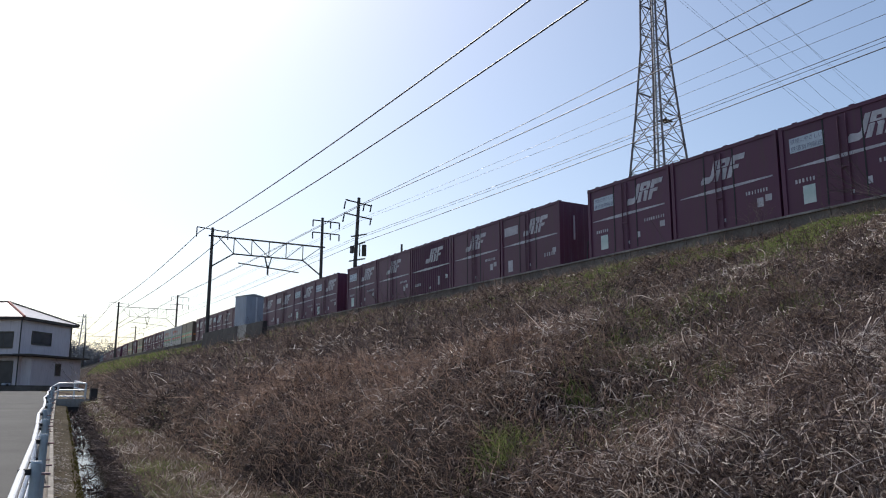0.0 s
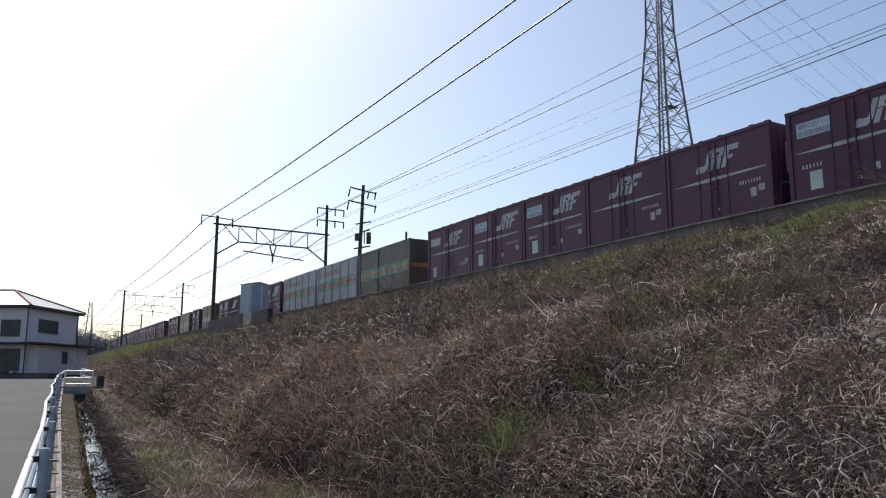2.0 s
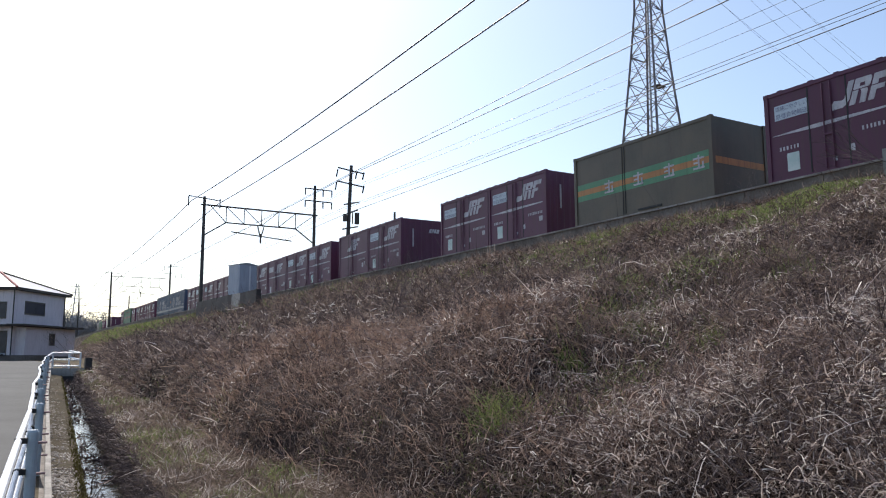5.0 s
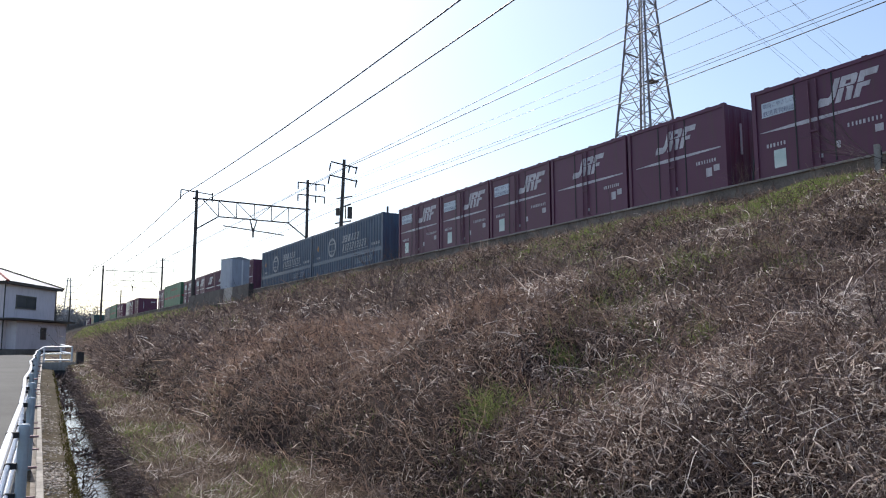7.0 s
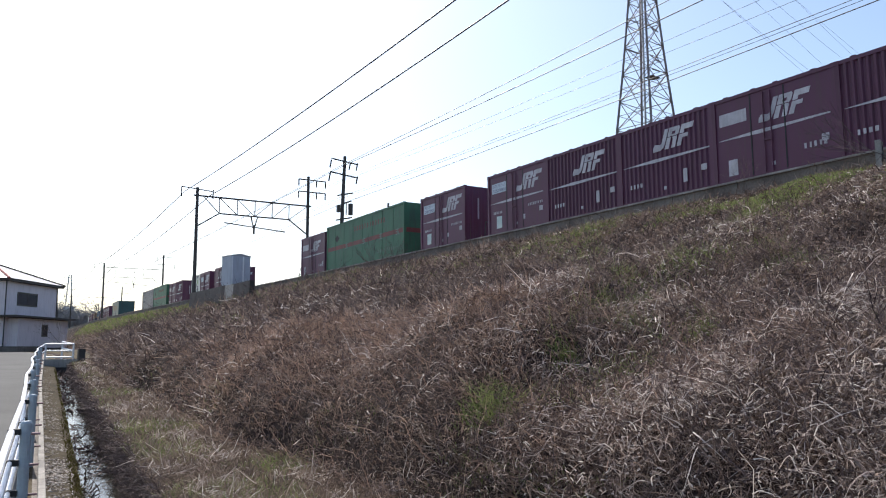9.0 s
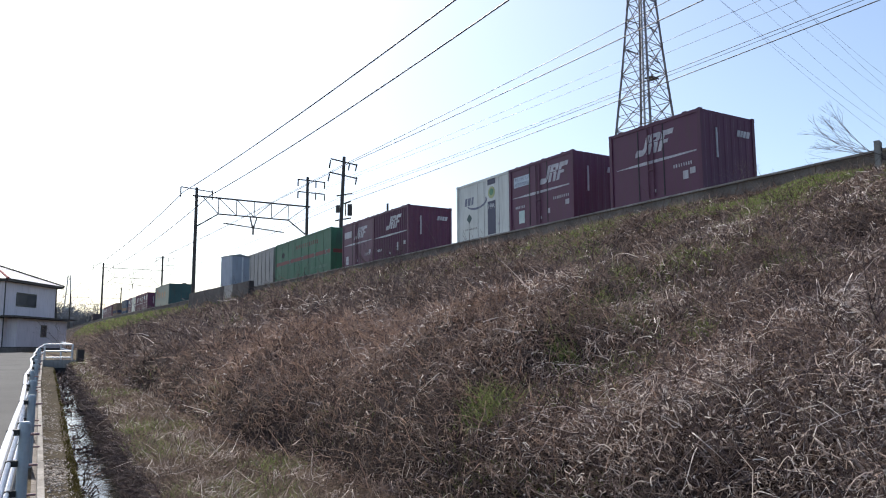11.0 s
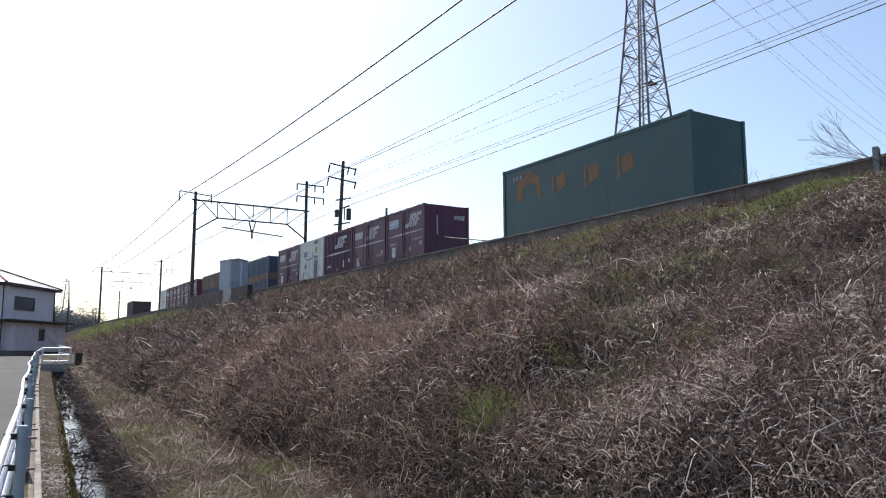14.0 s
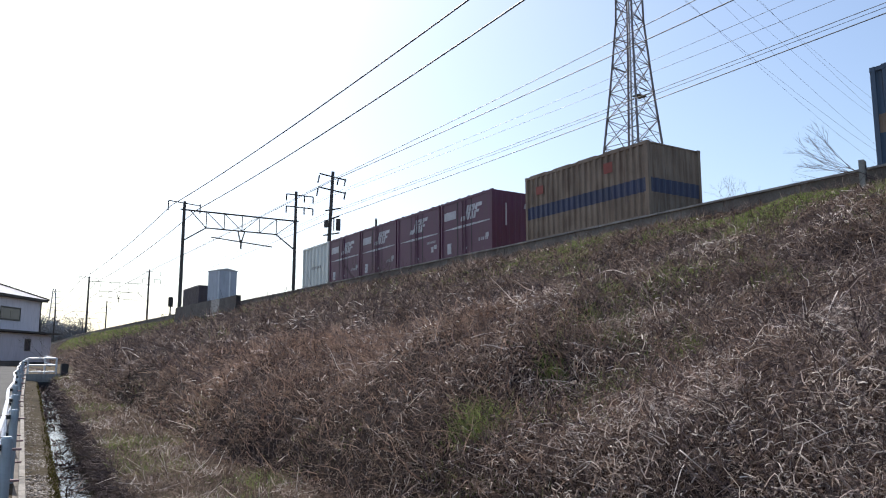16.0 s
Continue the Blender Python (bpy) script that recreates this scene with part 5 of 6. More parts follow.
def air_conditioner(at):
    root = empty("air_conditioner", pose(*at, 0, 0, 57))
    part("casing", box(bmesh.new(), -0.4, 0.4, -0.15, 0.15, 0.06, 0.62), M_CAB, root)
    part("fan_grille", bar((-0.08, -0.17, 0.34), (-0.08, -0.15, 0.34), 0.22, n=20), M_DARK, root)
    for x in (-0.3, 0.3):
        part("foot", box(bmesh.new(), x - 0.05, x + 0.05, -0.16, 0.16, 0.0, 0.06), M_CONC, root)
    tagged(root, "grey air conditioner unit beside the house wall", "air conditioner")


def garden_wall():
    root = tagged(empty("garden_wall", pose(-2.6, 71.5, float(base_z(71.5)), 0, 0, 14)), "low dark block wall before the house", "wall")
    for i in range(24):
        part("block", box(bmesh.new(), 0.4 * i + 0.004, 0.4 * i + 0.396, -0.06, 0.06, -0.3, 0.42), M_DARKCONC, root)
    part("coping", box(bmesh.new(), -0.02, 9.64, -0.08, 0.08, 0.42, 0.47), M_DEEPCONC, root)


def far_building(x, y, w, d, h, floors):
    root = empty("far_building", pose(x, y, 1.0, 0, 0, -14))
    part("wall", box(bmesh.new(), -w / 2, w / 2, 0, d, -0.5, h), M_CAB, root)
    part("parapet", box(bmesh.new(), -w / 2 - 0.1, w / 2 + 0.1, -0.1, d + 0.1, h, h + 0.4), M_CONC, root)
    part("roof_house", box(bmesh.new(), -w / 6, w / 6, d * 0.3, d * 0.6, h + 0.4, h + 2.6), M_CAB, root)
    for f in range(floors):
        for i in range(4):
            u, z = -w / 2 + w * (i + 0.5) / 4, 1.2 + f * h / floors
            part("window", box(bmesh.new(), u - w * 0.08, u + w * 0.08, -0.03, 0.02, z, z + 1.2), M_GLASS, root)
    tagged(root, "pale blue-grey flat-roofed building beyond the bank", "building", "far buildings")


cabinet()
air_conditioner((3.4, 75.8, float(base_z(76))))
garden_wall()
far_building(36.0, 310.0, 11.0, 9.0, 12.5, 4)
far_building(33.5, 330.0, 8.0, 9.0, 9.0, 3)
build_guardrail()
bridge()
house()


# ---- vegetation ----
RNG = np.random.RandomState(11)


def ribbons(name, p, d, length, bend, width, mat, label, k=3, wob=0.0, category="grass"):
    """Many thin bent blades in one mesh: roots p, directions d, bends added along the length."""
    n = len(p)
    side = np.cross(d, RNG.normal(size=(n, 3)))
    side /= np.linalg.norm(side, axis=1)[:, None] + 1e-9
    pts = []
    w1 = RNG.normal(size=(n, 3)) * wob
    for i in range(k + 1):
        s = i / k
        c = p + (d * s + bend * s * s + w1 * math.sin(s * 5.0)) * length[:, None]
        half = side * (width * (1 - 0.75 * s) / 2)[:, None]
        pts += [c - half, c + half]
    v = np.stack(pts, 1).reshape(-1, 3)
    o = (np.arange(n) * 2 * (k + 1))[:, None, None]
    q = np.array([[2 * i, 2 * i + 1, 2 * i + 3, 2 * i + 2] for i in range(k)])[None]
    ob = mesh_arrays(name, v, None, (o + q).reshape(-1, 4), mat)
    return tagged(ob, label, category, kind="stuff")


def scatter(n, x0, x1, y0, y1, keep, power=2.0):
    """Random ground points, denser near the start of the lane; keep(x, y) gives a chance."""
    out = []
    m = 0
    while m < n:
        u = RNG.rand(n * 2)
        a = 1 - power
        y = (y0 ** a + u * (y1 ** a - y0 ** a)) ** (1 / a)
        x = x0(y) + RNG.rand(n * 2) * (x1(y) - x0(y))
        ok = RNG.rand(n * 2) < keep(x, y)
        out.append(np.stack([x, y], 1)[ok])
        m += ok.sum()
    xy = np.concatenate(out)[:n]
    return np.column_stack([xy, ground_z(xy[:, 0], xy[:, 1])])


def dirs(p, up, spread, down=0.0, flow=0.0):
    """Directions round the vertical, leaning down the bank by down and together in tufts by flow."""
    n = len(p)
    d = RNG.normal(size=(n, 3)) * spread
    d[:, 2] = np.abs(d[:, 2]) * 0.5 + up
    d[:, 0] -= down
    a = vnoise(p[:, 0], p[:, 1], 0.55, 3) * 14.0
    d[:, 0] += np.cos(a) * flow
    d[:, 1] += np.sin(a) * flow
    return d / np.linalg.norm(d, axis=1)[:, None]


def crest_lim(y):
    return track_xs(WALL_OFF - 0.2, y)


def frac(x, y):
    a, b = toe_x(y), crest_lim(y)
    return (x - a) / (b - a)


def spot(x, y, cx, cy, r):
    return np.exp(-((x - cx) ** 2 + (y - cy) ** 2) / (r * r))


def green_zone(x, y):
    """Chance of fresh grass: near the crest, in a broken diagonal band and in tufts lower down."""
    s = frac(x, y)
    along = np.interp(y, (0, 12, 19, 45), (1.1, 1.1, 0.3, 0.15))
    crest = np.clip((s - 0.55) / 0.3, 0, 1) * np.clip((vnoise(x, y, 1.1, 3) - 0.38) * 3, 0, 0.8) * along
    band = 0.9 * spot(x, y, 5.0, 5.45, 0.32) + 0.9 * spot(x, y, 5.75, 6.0, 0.4) + 0.9 * spot(x, y, 6.7, 6.55, 0.5) + 0.7 * spot(x, y, 8.2, 7.6, 0.7) + 0.5 * spot(x, y, 10.1, 7.2, 0.4) + 0.6 * spot(x, y, 11.8, 9.0, 0.6)
    diag = band * np.clip((vnoise(x, y, 0.3, 0) - 0.3) * 3, 0, 1)
    tuft = 4 * spot(x, y, 4.31, 6.13, 0.17) + 1.4 * spot(x, y, 5.36, 6.28, 0.15) + 1.2 * spot(x, y, 6.42, 5.48, 0.12)
    far = np.clip((y - 50) / 14, 0, 1) * np.clip((s - 0.35) * 4, 0, 0.42)
    broken = np.clip((vnoise(x, y, 0.8, 1) - 0.78) * 3, 0, 0.3) * (s > 0.15)
    return np.clip(crest + diag + tuft + far + broken, 0, 1)


def red_zone(x, y):
    """Chance of tall reddish withered grass on the lower middle of the bank."""
    s = frac(x, y)
    return np.clip(np.exp(-((s - 0.14) / 0.12) ** 2) * np.exp(-((y - 13) / 5.5) ** 2) * (0.2 + 1.4 * vnoise(x, y, 1.2, 0)), 0, 1)


def on_bank(y):
    return toe_x(y) - 0.15


def thin(x, y):
    return 1 - 0.65 * green_zone(x, y)


def pebbles(name, p, size, mat, label):
    """Small flattened irregular stones in one mesh."""
    n = len(p)
    unit = np.array([(1, 0, 0), (0, 1, 0), (-1, 0, 0), (0, -1, 0), (0, 0, 0.6), (0, 0, -0.4)], float)
    v = unit[None] * (0.55 + 0.9 * RNG.rand(n, 6, 3)) * size[:, None, None]
    a = RNG.rand(n) * 6.28
    c, q = np.cos(a)[:, None], np.sin(a)[:, None]
    v = np.stack([v[:, :, 0] * c - v[:, :, 1] * q, v[:, :, 0] * q + v[:, :, 1] * c, v[:, :, 2]], 2) + p[:, None]
    f = np.array([(0, 1, 4), (1, 2, 4), (2, 3, 4), (3, 0, 4), (1, 0, 5), (2, 1, 5), (3, 2, 5), (0, 3, 5)])
    ob = mesh_arrays(name, v.reshape(-1, 3), (np.arange(n)[:, None, None] * 6 + f[None]).reshape(-1, 3), None, mat)
    return tagged(ob, label, "rubble", kind="stuff")


def build_vegetation():
    def wide(p, w):
        return w * np.clip(np.hypot(p[:, 0], p[:, 1]) / 11.0, 0.75, 6.0)
    # dead stems and leaves drifted over the ditch water
    p = scatter(1100, lambda y: kerb_x(y) + 0.4, lambda y: kerb_x(y) + 0.86, 4.0, 42.0, lambda x, y: np.clip((vnoise(x, y, 0.5, 0) - 0.45) * 4, 0, 1), 1.5)
    n = len(p)
    p[:, 2] = base_z(p[:, 1]) - 0.45
    ribbons("ditch_drift", p, dirs(p, 0.1, 0.8), RNG.uniform(0.08, 0.25, n), RNG.normal(size=(n, 3)) * 0.2, wide(p, RNG.uniform(0.01, 0.03, n)), M_VINE, "dark drifted stems lying in the ditch water", 3, 0.05, "drift")

    def low(p):
        """Shorter growth towards the crest."""
        return np.clip((1.0 - frac(p[:, 0], p[:, 1])) * 6, 0.28, 1)

    def face(x, y):
        """Little pale growth on the steep face above the path; the dark soil left stands in for shade."""
        return np.clip(1 - 0.7 * np.exp(-((x - toe_x(y)) / 0.3) ** 2) * np.clip((y - 5) / 3, 0, 1) * np.clip((24 - y) / 6, 0, 1), 0, 1)

    # Noise gaps down to the dark soil imitate shadow masses on the bank.
    def shade_gaps(x, y):
        return face(x, y) * thin(x, y) * np.clip((vnoise(x, y, 0.6, 0) - 0.25) * 3 + 0.7 * np.clip(frac(x, y) - 0.35, 0, 1), 0.12, 1)
    # curled dead leaves and short thatch over the whole bank, with dark gaps for shadow
    p = scatter(200000, on_bank, crest_lim, 1.6, 130.0, shade_gaps, 1.7)
    n = len(p)
    p[:, 2] += RNG.uniform(0, 0.1, n) * low(p)
    L = RNG.uniform(0.05, 0.19, n) * np.clip(p[:, 1] / 12, 0.9, 2.6) * low(p)
    b = RNG.normal(size=(n, 3)) * 0.6
    b[:, 2] -= 0.4
    ribbons("dry_grass", p, dirs(p, 0.45, 0.7, 0.15, 0.5), L, b, wide(p, RNG.uniform(0.006, 0.015, n)), M_DRY, "matted dry brown leaves and grass over the bank", 2, 0.12)
    # dark leaf litter between the stems
    p = scatter(150000, on_bank, crest_lim, 1.6, 60.0, lambda x, y: thin(x, y) * 0.9 + 0.1, 1.6)
    p[:, 2] += RNG.uniform(0, 0.13, len(p)) * low(p)
    n = len(p)
    b = RNG.normal(size=(n, 3)) * 0.6
    ribbons("leaf_litter", p, dirs(p, 0.35, 0.8, 0.1, 0.2), RNG.uniform(0.025, 0.085, n) * np.clip(p[:, 1] / 10, 1, 2.2), b, wide(p, RNG.uniform(0.012, 0.03, n)), M_LITTER, "crumpled brown leaf litter on the bank", 2, 0.12, "leaf litter")
    # tangled dark vines
    p = scatter(30000, on_bank, crest_lim, 1.6, 70.0, lambda x, y: np.clip(1.1 - frac(x, y), 0.2, 1) * thin(x, y), 1.7)
    n = len(p)
    p[:, 2] += RNG.uniform(0, 0.2, n)
    b = RNG.normal(size=(n, 3)) * 0.7
    b[:, 2] -= 0.5
    ribbons("bramble_tangle", p, dirs(p, 0.5, 0.8, 0.2, 0.3), RNG.uniform(0.15, 0.5, n) * np.clip(p[:, 1] / 12, 0.9, 1.8) * low(p), b, wide(p, RNG.uniform(0.005, 0.011, n)), M_VINE, "dark tangled bramble and vine stems", 4, 0.12, "bramble")

    # pale bent straw, in tufts
    def tufts(x, y):
        base = np.clip((vnoise(x, y, 0.5, 2) - 0.36) * 3.2, 0.1, 1) * np.clip(0.15 + 1.2 * vnoise(x, y, 1.7, 1), 0, 1)
        pile = 0.7 * spot(x, y, 4.5, 4.6, 0.8) + 0.8 * spot(x, y, 12.9, 7.5, 0.5) + 0.35 * spot(x, y, 4.4, 3.5, 0.5)
        return np.clip(base + pile, 0, 1) * (1 - 0.6 * green_zone(x, y)) * (1 - 0.65 * np.clip((frac(x, y) - 0.3) * 2.5, 0, 1)) * face(x, y)
    for count, l0, l1, w0, w1, lift, drop in ((30000, 0.04, 0.14, 0.008, 0.018, 0.2, 0.7), (2600, 0.14, 0.34, 0.008, 0.016, 0.24, 0.9), (380, 0.3, 0.7, 0.009, 0.016, 0.27, 1.2)):
        p = scatter(count, on_bank, crest_lim, 1.6, 60.0, tufts, 2.0)
        n = len(p)
        p[:, 2] += RNG.uniform(0.05, lift, n) * low(p)
        b = RNG.normal(size=(n, 3)) * 0.6
        b[:, 2] -= drop
        ribbons("straw_stalks", p, dirs(p, 0.55, 0.7, 0.15, 0.6), RNG.uniform(l0, l1, n) * np.clip(p[:, 1] / 14, 0.9, 1.6) * low(p), b, wide(p, RNG.uniform(w0, w1, n)), M_STRAW, "pale bent straw stalks lying on the bank", 6, 0.14, "straw")
    # tall withered grass
    p = scatter(21000, on_bank, crest_lim, 4.0, 40.0, red_zone, 1.4)
    n = len(p)
    b = RNG.normal(size=(n, 3)) * 0.45
    b[:, 2] -= 0.5
    ribbons("withered_grass", p, dirs(p, 0.8, 0.6, 0.15, 0.4), RNG.uniform(0.1, 0.36, n), b, wide(p, RNG.uniform(0.006, 0.014, n)), M_BROWNGRASS, "reddish-brown withered grass and leaves", 4, 0.12)
    # fresh grass
    p = scatter(80000, on_bank, crest_lim, 2.5, 130.0, green_zone, 1.5)
    n = len(p)
    p[:, 2] += RNG.uniform(0, 0.07, n)
    b = RNG.normal(size=(n, 3)) * 0.4
    b[:, 2] -= 0.25
    tall = 1 + 0.3 * np.clip(spot(p[:, 0], p[:, 1], 4.31, 6.13, 0.3), 0, 1)
    ribbons("green_grass", p, dirs(p, 0.9, 0.5, 0.1, 0.2), RNG.uniform(0.07, 0.22, n) * np.clip(p[:, 1] / 22, 0.8, 1.8) * low(p) * tall, b, wide(p, RNG.uniform(0.005, 0.011, n)), M_GRASS, "fresh green grass growing through the dead thatch", 2)
    # thin dead weeds hanging over the foot of the crest wall
    p = scatter(1500, lambda y: crest_lim(y) - 0.2, lambda y: crest_lim(y) + 0.02, 5.0, 60.0, lambda x, y: np.clip((vnoise(x, y, 0.7, 2) - 0.3) * 2.5, 0.05, 1), 1.3)
    n = len(p)
    b = RNG.normal(size=(n, 3)) * 0.5
    b[:, 2] -= 0.3
    ribbons("crest_weeds", p, dirs(p, 0.9, 0.5, 0.05, 0.3), RNG.uniform(0.08, 0.32, n), b, wide(p, RNG.uniform(0.004, 0.009, n)), M_DRY, "thin dead weeds along the foot of the crest wall", 4, 0.1, "weeds")
    # path beside the ditch
    def path0(y):
        return kerb_x(y) + 0.97

    def path1(y):
        return np.maximum(toe_x(y) + 0.3, path0(y) + 0.4)
    p = scatter(52000, path0, path1, 4.0, 46.0, lambda x, y: 0.25 + 0.65 * vnoise(x, y, 0.8, 2), 1.7)
    n = len(p)
    b = RNG.normal(size=(n, 3)) * 0.5
    b[:, 2] -= 0.3
    ribbons("path_grass", p, dirs(p, 0.3, 0.9), RNG.uniform(0.04, 0.13, n), b, wide(p, RNG.uniform(0.005, 0.012, n)), M_PATHGRASS, "short trampled dry grass on the path", 3, 0.12)
    p = scatter(24000, path0, path1, 4.0, 46.0, lambda x, y: 0.2 + 0.8 * vnoise(x, y, 0.5, 0), 1.7)
    n = len(p)
    ribbons("path_litter", p, dirs(p, 0.3, 0.8), RNG.uniform(0.02, 0.07, n), RNG.normal(size=(n, 3)) * 0.5, wide(p, RNG.uniform(0.01, 0.025, n)), M_LITTER, "crumpled brown leaves trodden into the path", 2, 0.1, "leaf litter")
    p = scatter(6000, path0, path1, 4.0, 46.0, lambda x, y: np.clip((vnoise(x, y, 0.9, 3) - 0.5) * 3, 0, 1) * 0.6 + 1.5 * spot(x, y, 3.5, 9.3, 0.4) + spot(x, y, 2.75, 14.0, 0.5) + 0.6 * spot(x, y, 3.8, 21.8, 0.9), 1.7)
    n = len(p)
    b = RNG.normal(size=(n, 3)) * 0.4
    b[:, 2] -= 0.2
    ribbons("path_green", p, dirs(p, 0.9, 0.6), RNG.uniform(0.05, 0.12, n), b, wide(p, RNG.uniform(0.005, 0.01, n)), M_GRASS, "sparse green grass on the path", 2)
    p = scatter(6000, path0, path1, 4.0, 46.0, lambda x, y: 0.1 + 0.9 * np.clip((vnoise(x, y, 0.6, 1) - 0.4) * 2.5, 0, 1), 1.6)
    n = len(p)
    b = RNG.normal(size=(n, 3)) * 0.7
    b[:, 2] -= 0.4
    ribbons("path_straw", p, dirs(p, 0.25, 0.8), RNG.uniform(0.04, 0.15, n), b, wide(p, RNG.uniform(0.008, 0.016, n)), M_STRAW, "pale straw strewn on the path", 4, 0.14, "straw")
    # overgrown ditch edge and debris on the ledge
    p = scatter(16000, lambda y: kerb_x(y) + 0.82, lambda y: kerb_x(y) + 1.02, 4.0, 42.0, lambda x, y: 0.3 + 0.7 * vnoise(x, y, 0.7, 1), 1.6)
    n = len(p)
    b = RNG.normal(size=(n, 3)) * 0.5
    b[:, 2] -= 0.5
    ribbons("ditch_bramble", p, dirs(p, 0.3, 0.7, 0.15), RNG.uniform(0.06, 0.2, n), b, wide(p, RNG.uniform(0.005, 0.011, n)), M_VINE, "dark withered stems hanging over the ditch", 3, 0.05, "bramble")
    p = scatter(2000, lambda y: kerb_x(y) + 0.0, lambda y: kerb_x(y) + 0.4, 4.0, 42.0, lambda x, y: 0.3 + 0.7 * vnoise(x, y, 0.5, 2), 1.6)
    n = len(p)
    b = RNG.normal(size=(n, 3)) * 0.5
    b[:, 2] -= 0.4
    ribbons("ditch_litter", p, dirs(p, 0.15, 0.8), RNG.uniform(0.02, 0.07, n), b, wide(p, RNG.uniform(0.006, 0.014, n)), M_LITTER, "dead leaves and straw on the ditch ledge", 2, 0.0, "leaf litter")
    p = scatter(5200, lambda y: kerb_x(y) + kerb_edge(y) + 0.03, lambda y: kerb_x(y) + 0.3, 4.0, 42.0, lambda x, y: np.clip(0.15 + 1.4 * (vnoise(x, y, 0.4, 0) - 0.2), 0, 1), 1.6)
    pebbles("ledge_rubble", p, RNG.uniform(0.008, 0.034, len(p)), M_STONE, "pale broken stones and mortar strewn on the ditch ledge")
    p = scatter(4500, lambda y: kerb_x(y) + 0.25, lambda y: kerb_x(y) + 0.39, 4.0, 42.0, lambda x, y: np.clip(0.25 + 1.2 * (vnoise(x, y, 0.7, 1) - 0.2), 0, 1), 1.6)
    n = len(p)
    ribbons("moss", p, dirs(p, 0.8, 0.6), RNG.uniform(0.02, 0.06, n), RNG.normal(size=(n, 3)) * 0.3, wide(p, RNG.uniform(0.008, 0.016, n)), M_MOSS, "olive moss along the ditch ledge", 2, 0.0, "moss")


def bare_shrub(name, at, h, spread, seed, label, mat=None, lean=0.0):
    """Leafless shrub: forking tapered twigs."""
    rng = random.Random(seed)
    bm = bmesh.new()

    def grow(p, d, L, r, depth):
        q = p + d * L
        tube(bm, p, q, r, r * 0.7, 4)
        if depth == 0:
            return
        for _ in range(rng.choice((2, 2, 3))):
            nd = (d + Vector((rng.gauss(0, spread), rng.gauss(0, spread), rng.gauss(0.05, spread * 0.7)))).normalized()
            grow(q, nd, L * rng.uniform(0.6, 0.85), r * 0.65, depth - 1)
    root = empty(name, pose(*at))
    for i in range(5):
        bm = bmesh.new()
        d = Vector((rng.gauss(0, 0.4), rng.gauss(lean, 0.5), 1)).normalized()
        grow(Vector((rng.gauss(0, 0.08), rng.gauss(0, 0.08), -0.05)), d, h * 0.34, 0.005 * h, 4)
        part("stem", bm, mat or M_VINE, root)
    return tagged(root, label, "shrub")


def tree(at, h, seed):
    """Bare winter tree far off: trunk, limbs and a crown of twigs coloured pale with haze."""
    rng = random.Random(seed)
    root = empty("tree", pose(*at))
    part("trunk", bar((0, 0, -0.3), (0, 0, h * 0.45), 0.035 * h, 0.02 * h, 8), M_VINE, root)
    n = 2200
    r = np.random.RandomState(seed)
    c = r.normal(size=(n, 3)) * np.array([0.2, 0.2, 0.17]) * h + np.array([0, 0, h * 0.68])
    d = r.normal(size=(n, 3))
    d /= np.linalg.norm(d, axis=1)[:, None]
    sd = np.cross(d, r.normal(size=(n, 3)))
    sd /= np.linalg.norm(sd, axis=1)[:, None]
    L = r.uniform(0.03, 0.1, n)[:, None] * h
    v = np.stack([c - d * L - sd * 0.008 * h, c - d * L + sd * 0.008 * h, c + d * L], 1).reshape(-1, 3)
    mesh_arrays("crown", v, np.arange(n * 3).reshape(-1, 3), None, M_HAZETWIG, root)
    for i in range(6):
        a = rng.uniform(0, 6.28)
        part("limb", bar((0, 0, h * 0.4), (math.cos(a) * h * 0.22, math.sin(a) * h * 0.22, h * rng.uniform(0.6, 0.85)), 0.014 * h, 0.006 * h, 5), M_VINE, root)
    return tagged(root, "bare winter tree beyond the house, haze put into its grey crown", "tree", "far trees")


def marker_post(at):
    root = empty("marker_post", pose(*at, 0, 0, 20))
    part("post", box(bmesh.new(), -0.07, 0.07, -0.05, 0.05, -0.4, 0.5), M_CONC, root)
    part("plate", box(bmesh.new(), -0.1, 0.1, -0.065, -0.052, 0.1, 0.48), M_CAP, root)
    for z in (0.2, 0.34):
        part("lettering", box(bmesh.new(), -0.045, 0.045, -0.07, -0.064, z - 0.045, z + 0.045), M_DARK, root)
    tagged(root, "short concrete marker post on the crest", "marker post")


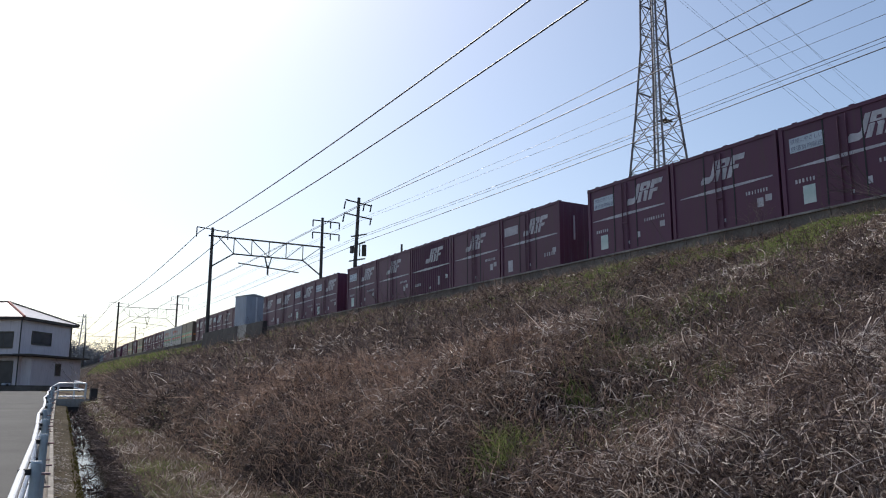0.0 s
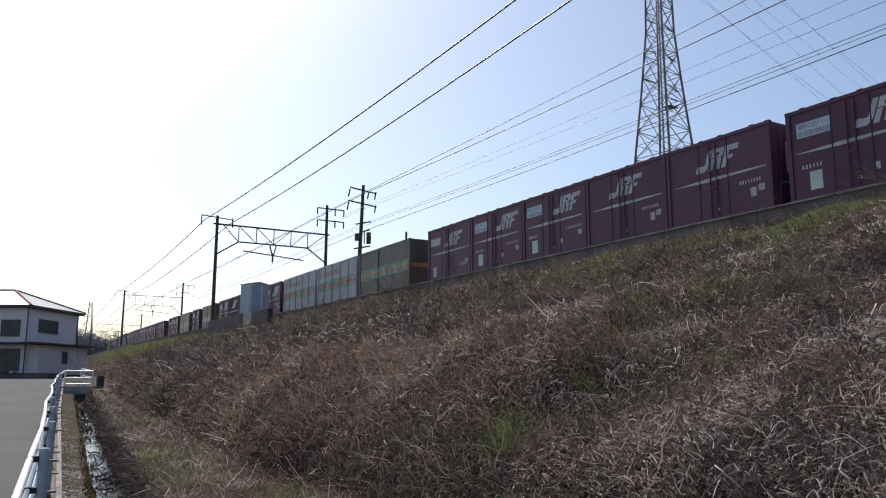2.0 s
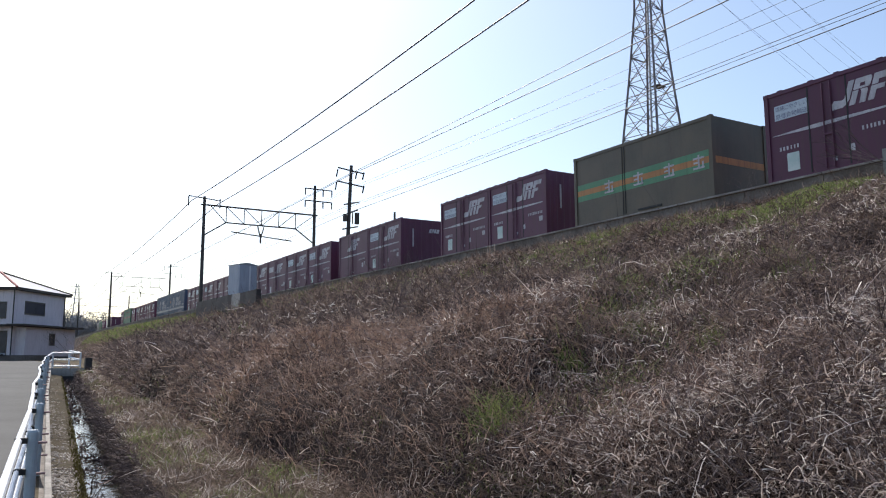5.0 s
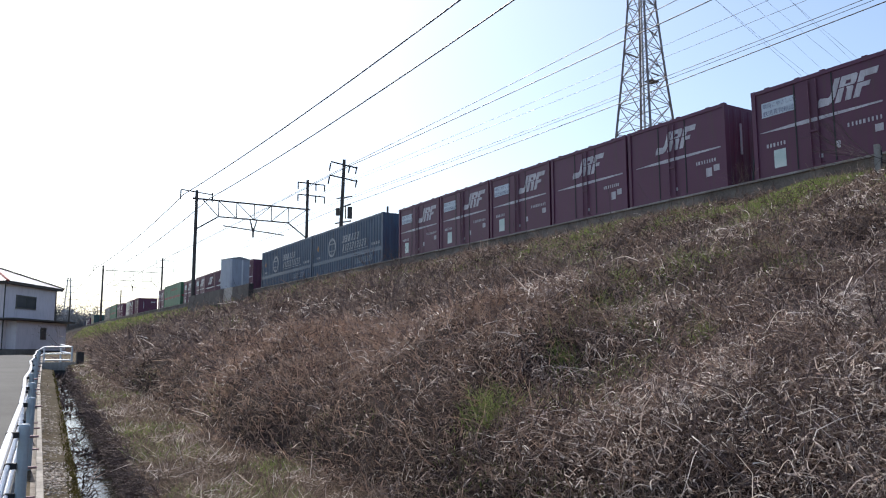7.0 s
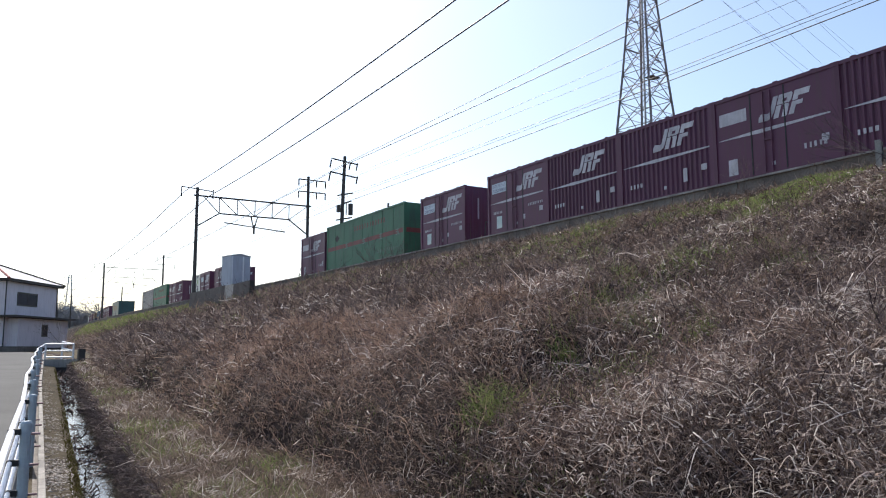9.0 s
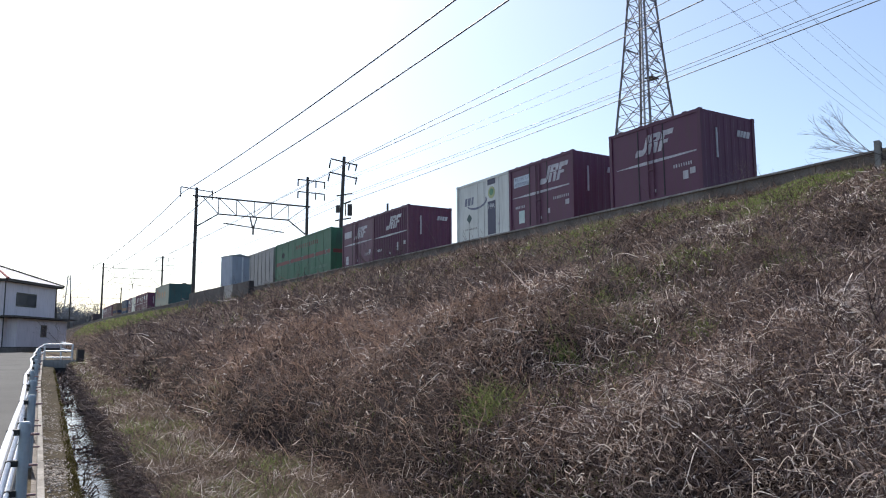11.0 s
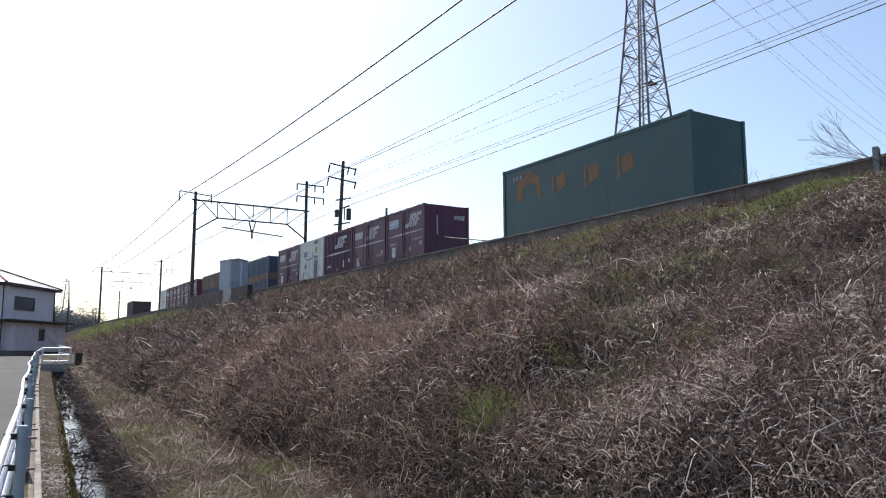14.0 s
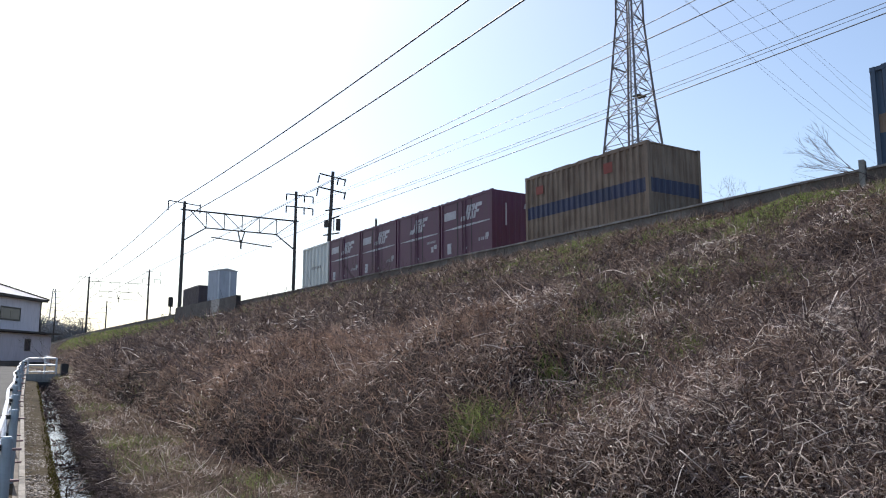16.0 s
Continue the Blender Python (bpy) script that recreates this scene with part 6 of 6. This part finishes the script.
def far_tower(x, y, h):
    root = empty("far_pylon", pose(x, y, 1.0))
    for sx, sy in ((1, 1), (-1, 1), (-1, -1), (1, -1)):
        part("leg", bar((sx * 2.6, sy * 2.6, 0), (sx * 0.5, sy * 0.5, h), 0.18, n=4), M_LINE, root)
    for i in range(8):
        z0, z1 = h * i / 8, h * (i + 1) / 8
        a, b = 2.6 - 2.1 * i / 8, 2.6 - 2.1 * (i + 1) / 8
        part("bracing", bar((-a, -a, z0), (b, -b, z1), 0.09, n=4), M_LINE, root)
        part("bracing", bar((a, -a, z0), (-b, -b, z1), 0.09, n=4), M_LINE, root)
    for z in (0.8, 0.88, 0.96):
        part("arm", bar((-3, 0, h * z), (3, 0, h * z), 0.12, n=4), M_LINE, root)
    tagged(root, "distant lattice pylon fading in the haze", "pylon")


build_vegetation()
bare_shrub("bare_shrub", (15.25, 8.1, 5.2), 1.75, 0.34, 3, "leafless shrub leaning over the crest wall", lean=1.9)
bare_shrub("bare_shrub", (15.2, 11.7, 5.2), 0.8, 0.5, 5, "pale leafless weed on the crest", M_DRY)
bare_shrub("bare_shrub", (15.2, 30.5, 5.05), 0.5, 0.45, 8, "small leafless weed on the crest")
bare_shrub("bare_shrub", (15.2, 26.0, 5.05), 0.4, 0.45, 9, "small leafless weed on the crest")
bare_shrub("bare_shrub", (8.0, 15.2, float(ground_z(8.0, 15.2))), 1.5, 0.35, 12, "tall thin leafless bush standing out of the bank")
bare_shrub("bare_shrub", (7.2, 13.6, float(ground_z(7.2, 13.6))), 1.3, 0.35, 14, "tall thin leafless bush standing out of the bank")
bare_shrub("bare_shrub", (8.3, 69.5, float(ground_z(8.3, 69.5))), 3.2, 0.3, 31, "pale bare bush between house and bank", M_DRY)
marker_post((15.2, 8.45, 5.1))
for i in range(7):
    tree((25.5 + 1.4 * i, 235 + 14 * (i % 3), 1.4), 8 + 1.3 * ((i * 7) % 4), 20 + i)
far_tower(47, 400, 34)


def motions():
    for ob, u in MOVERS:
        walk(ob, [(t, train_pose(u, t)) for t in range(17)])


motions()
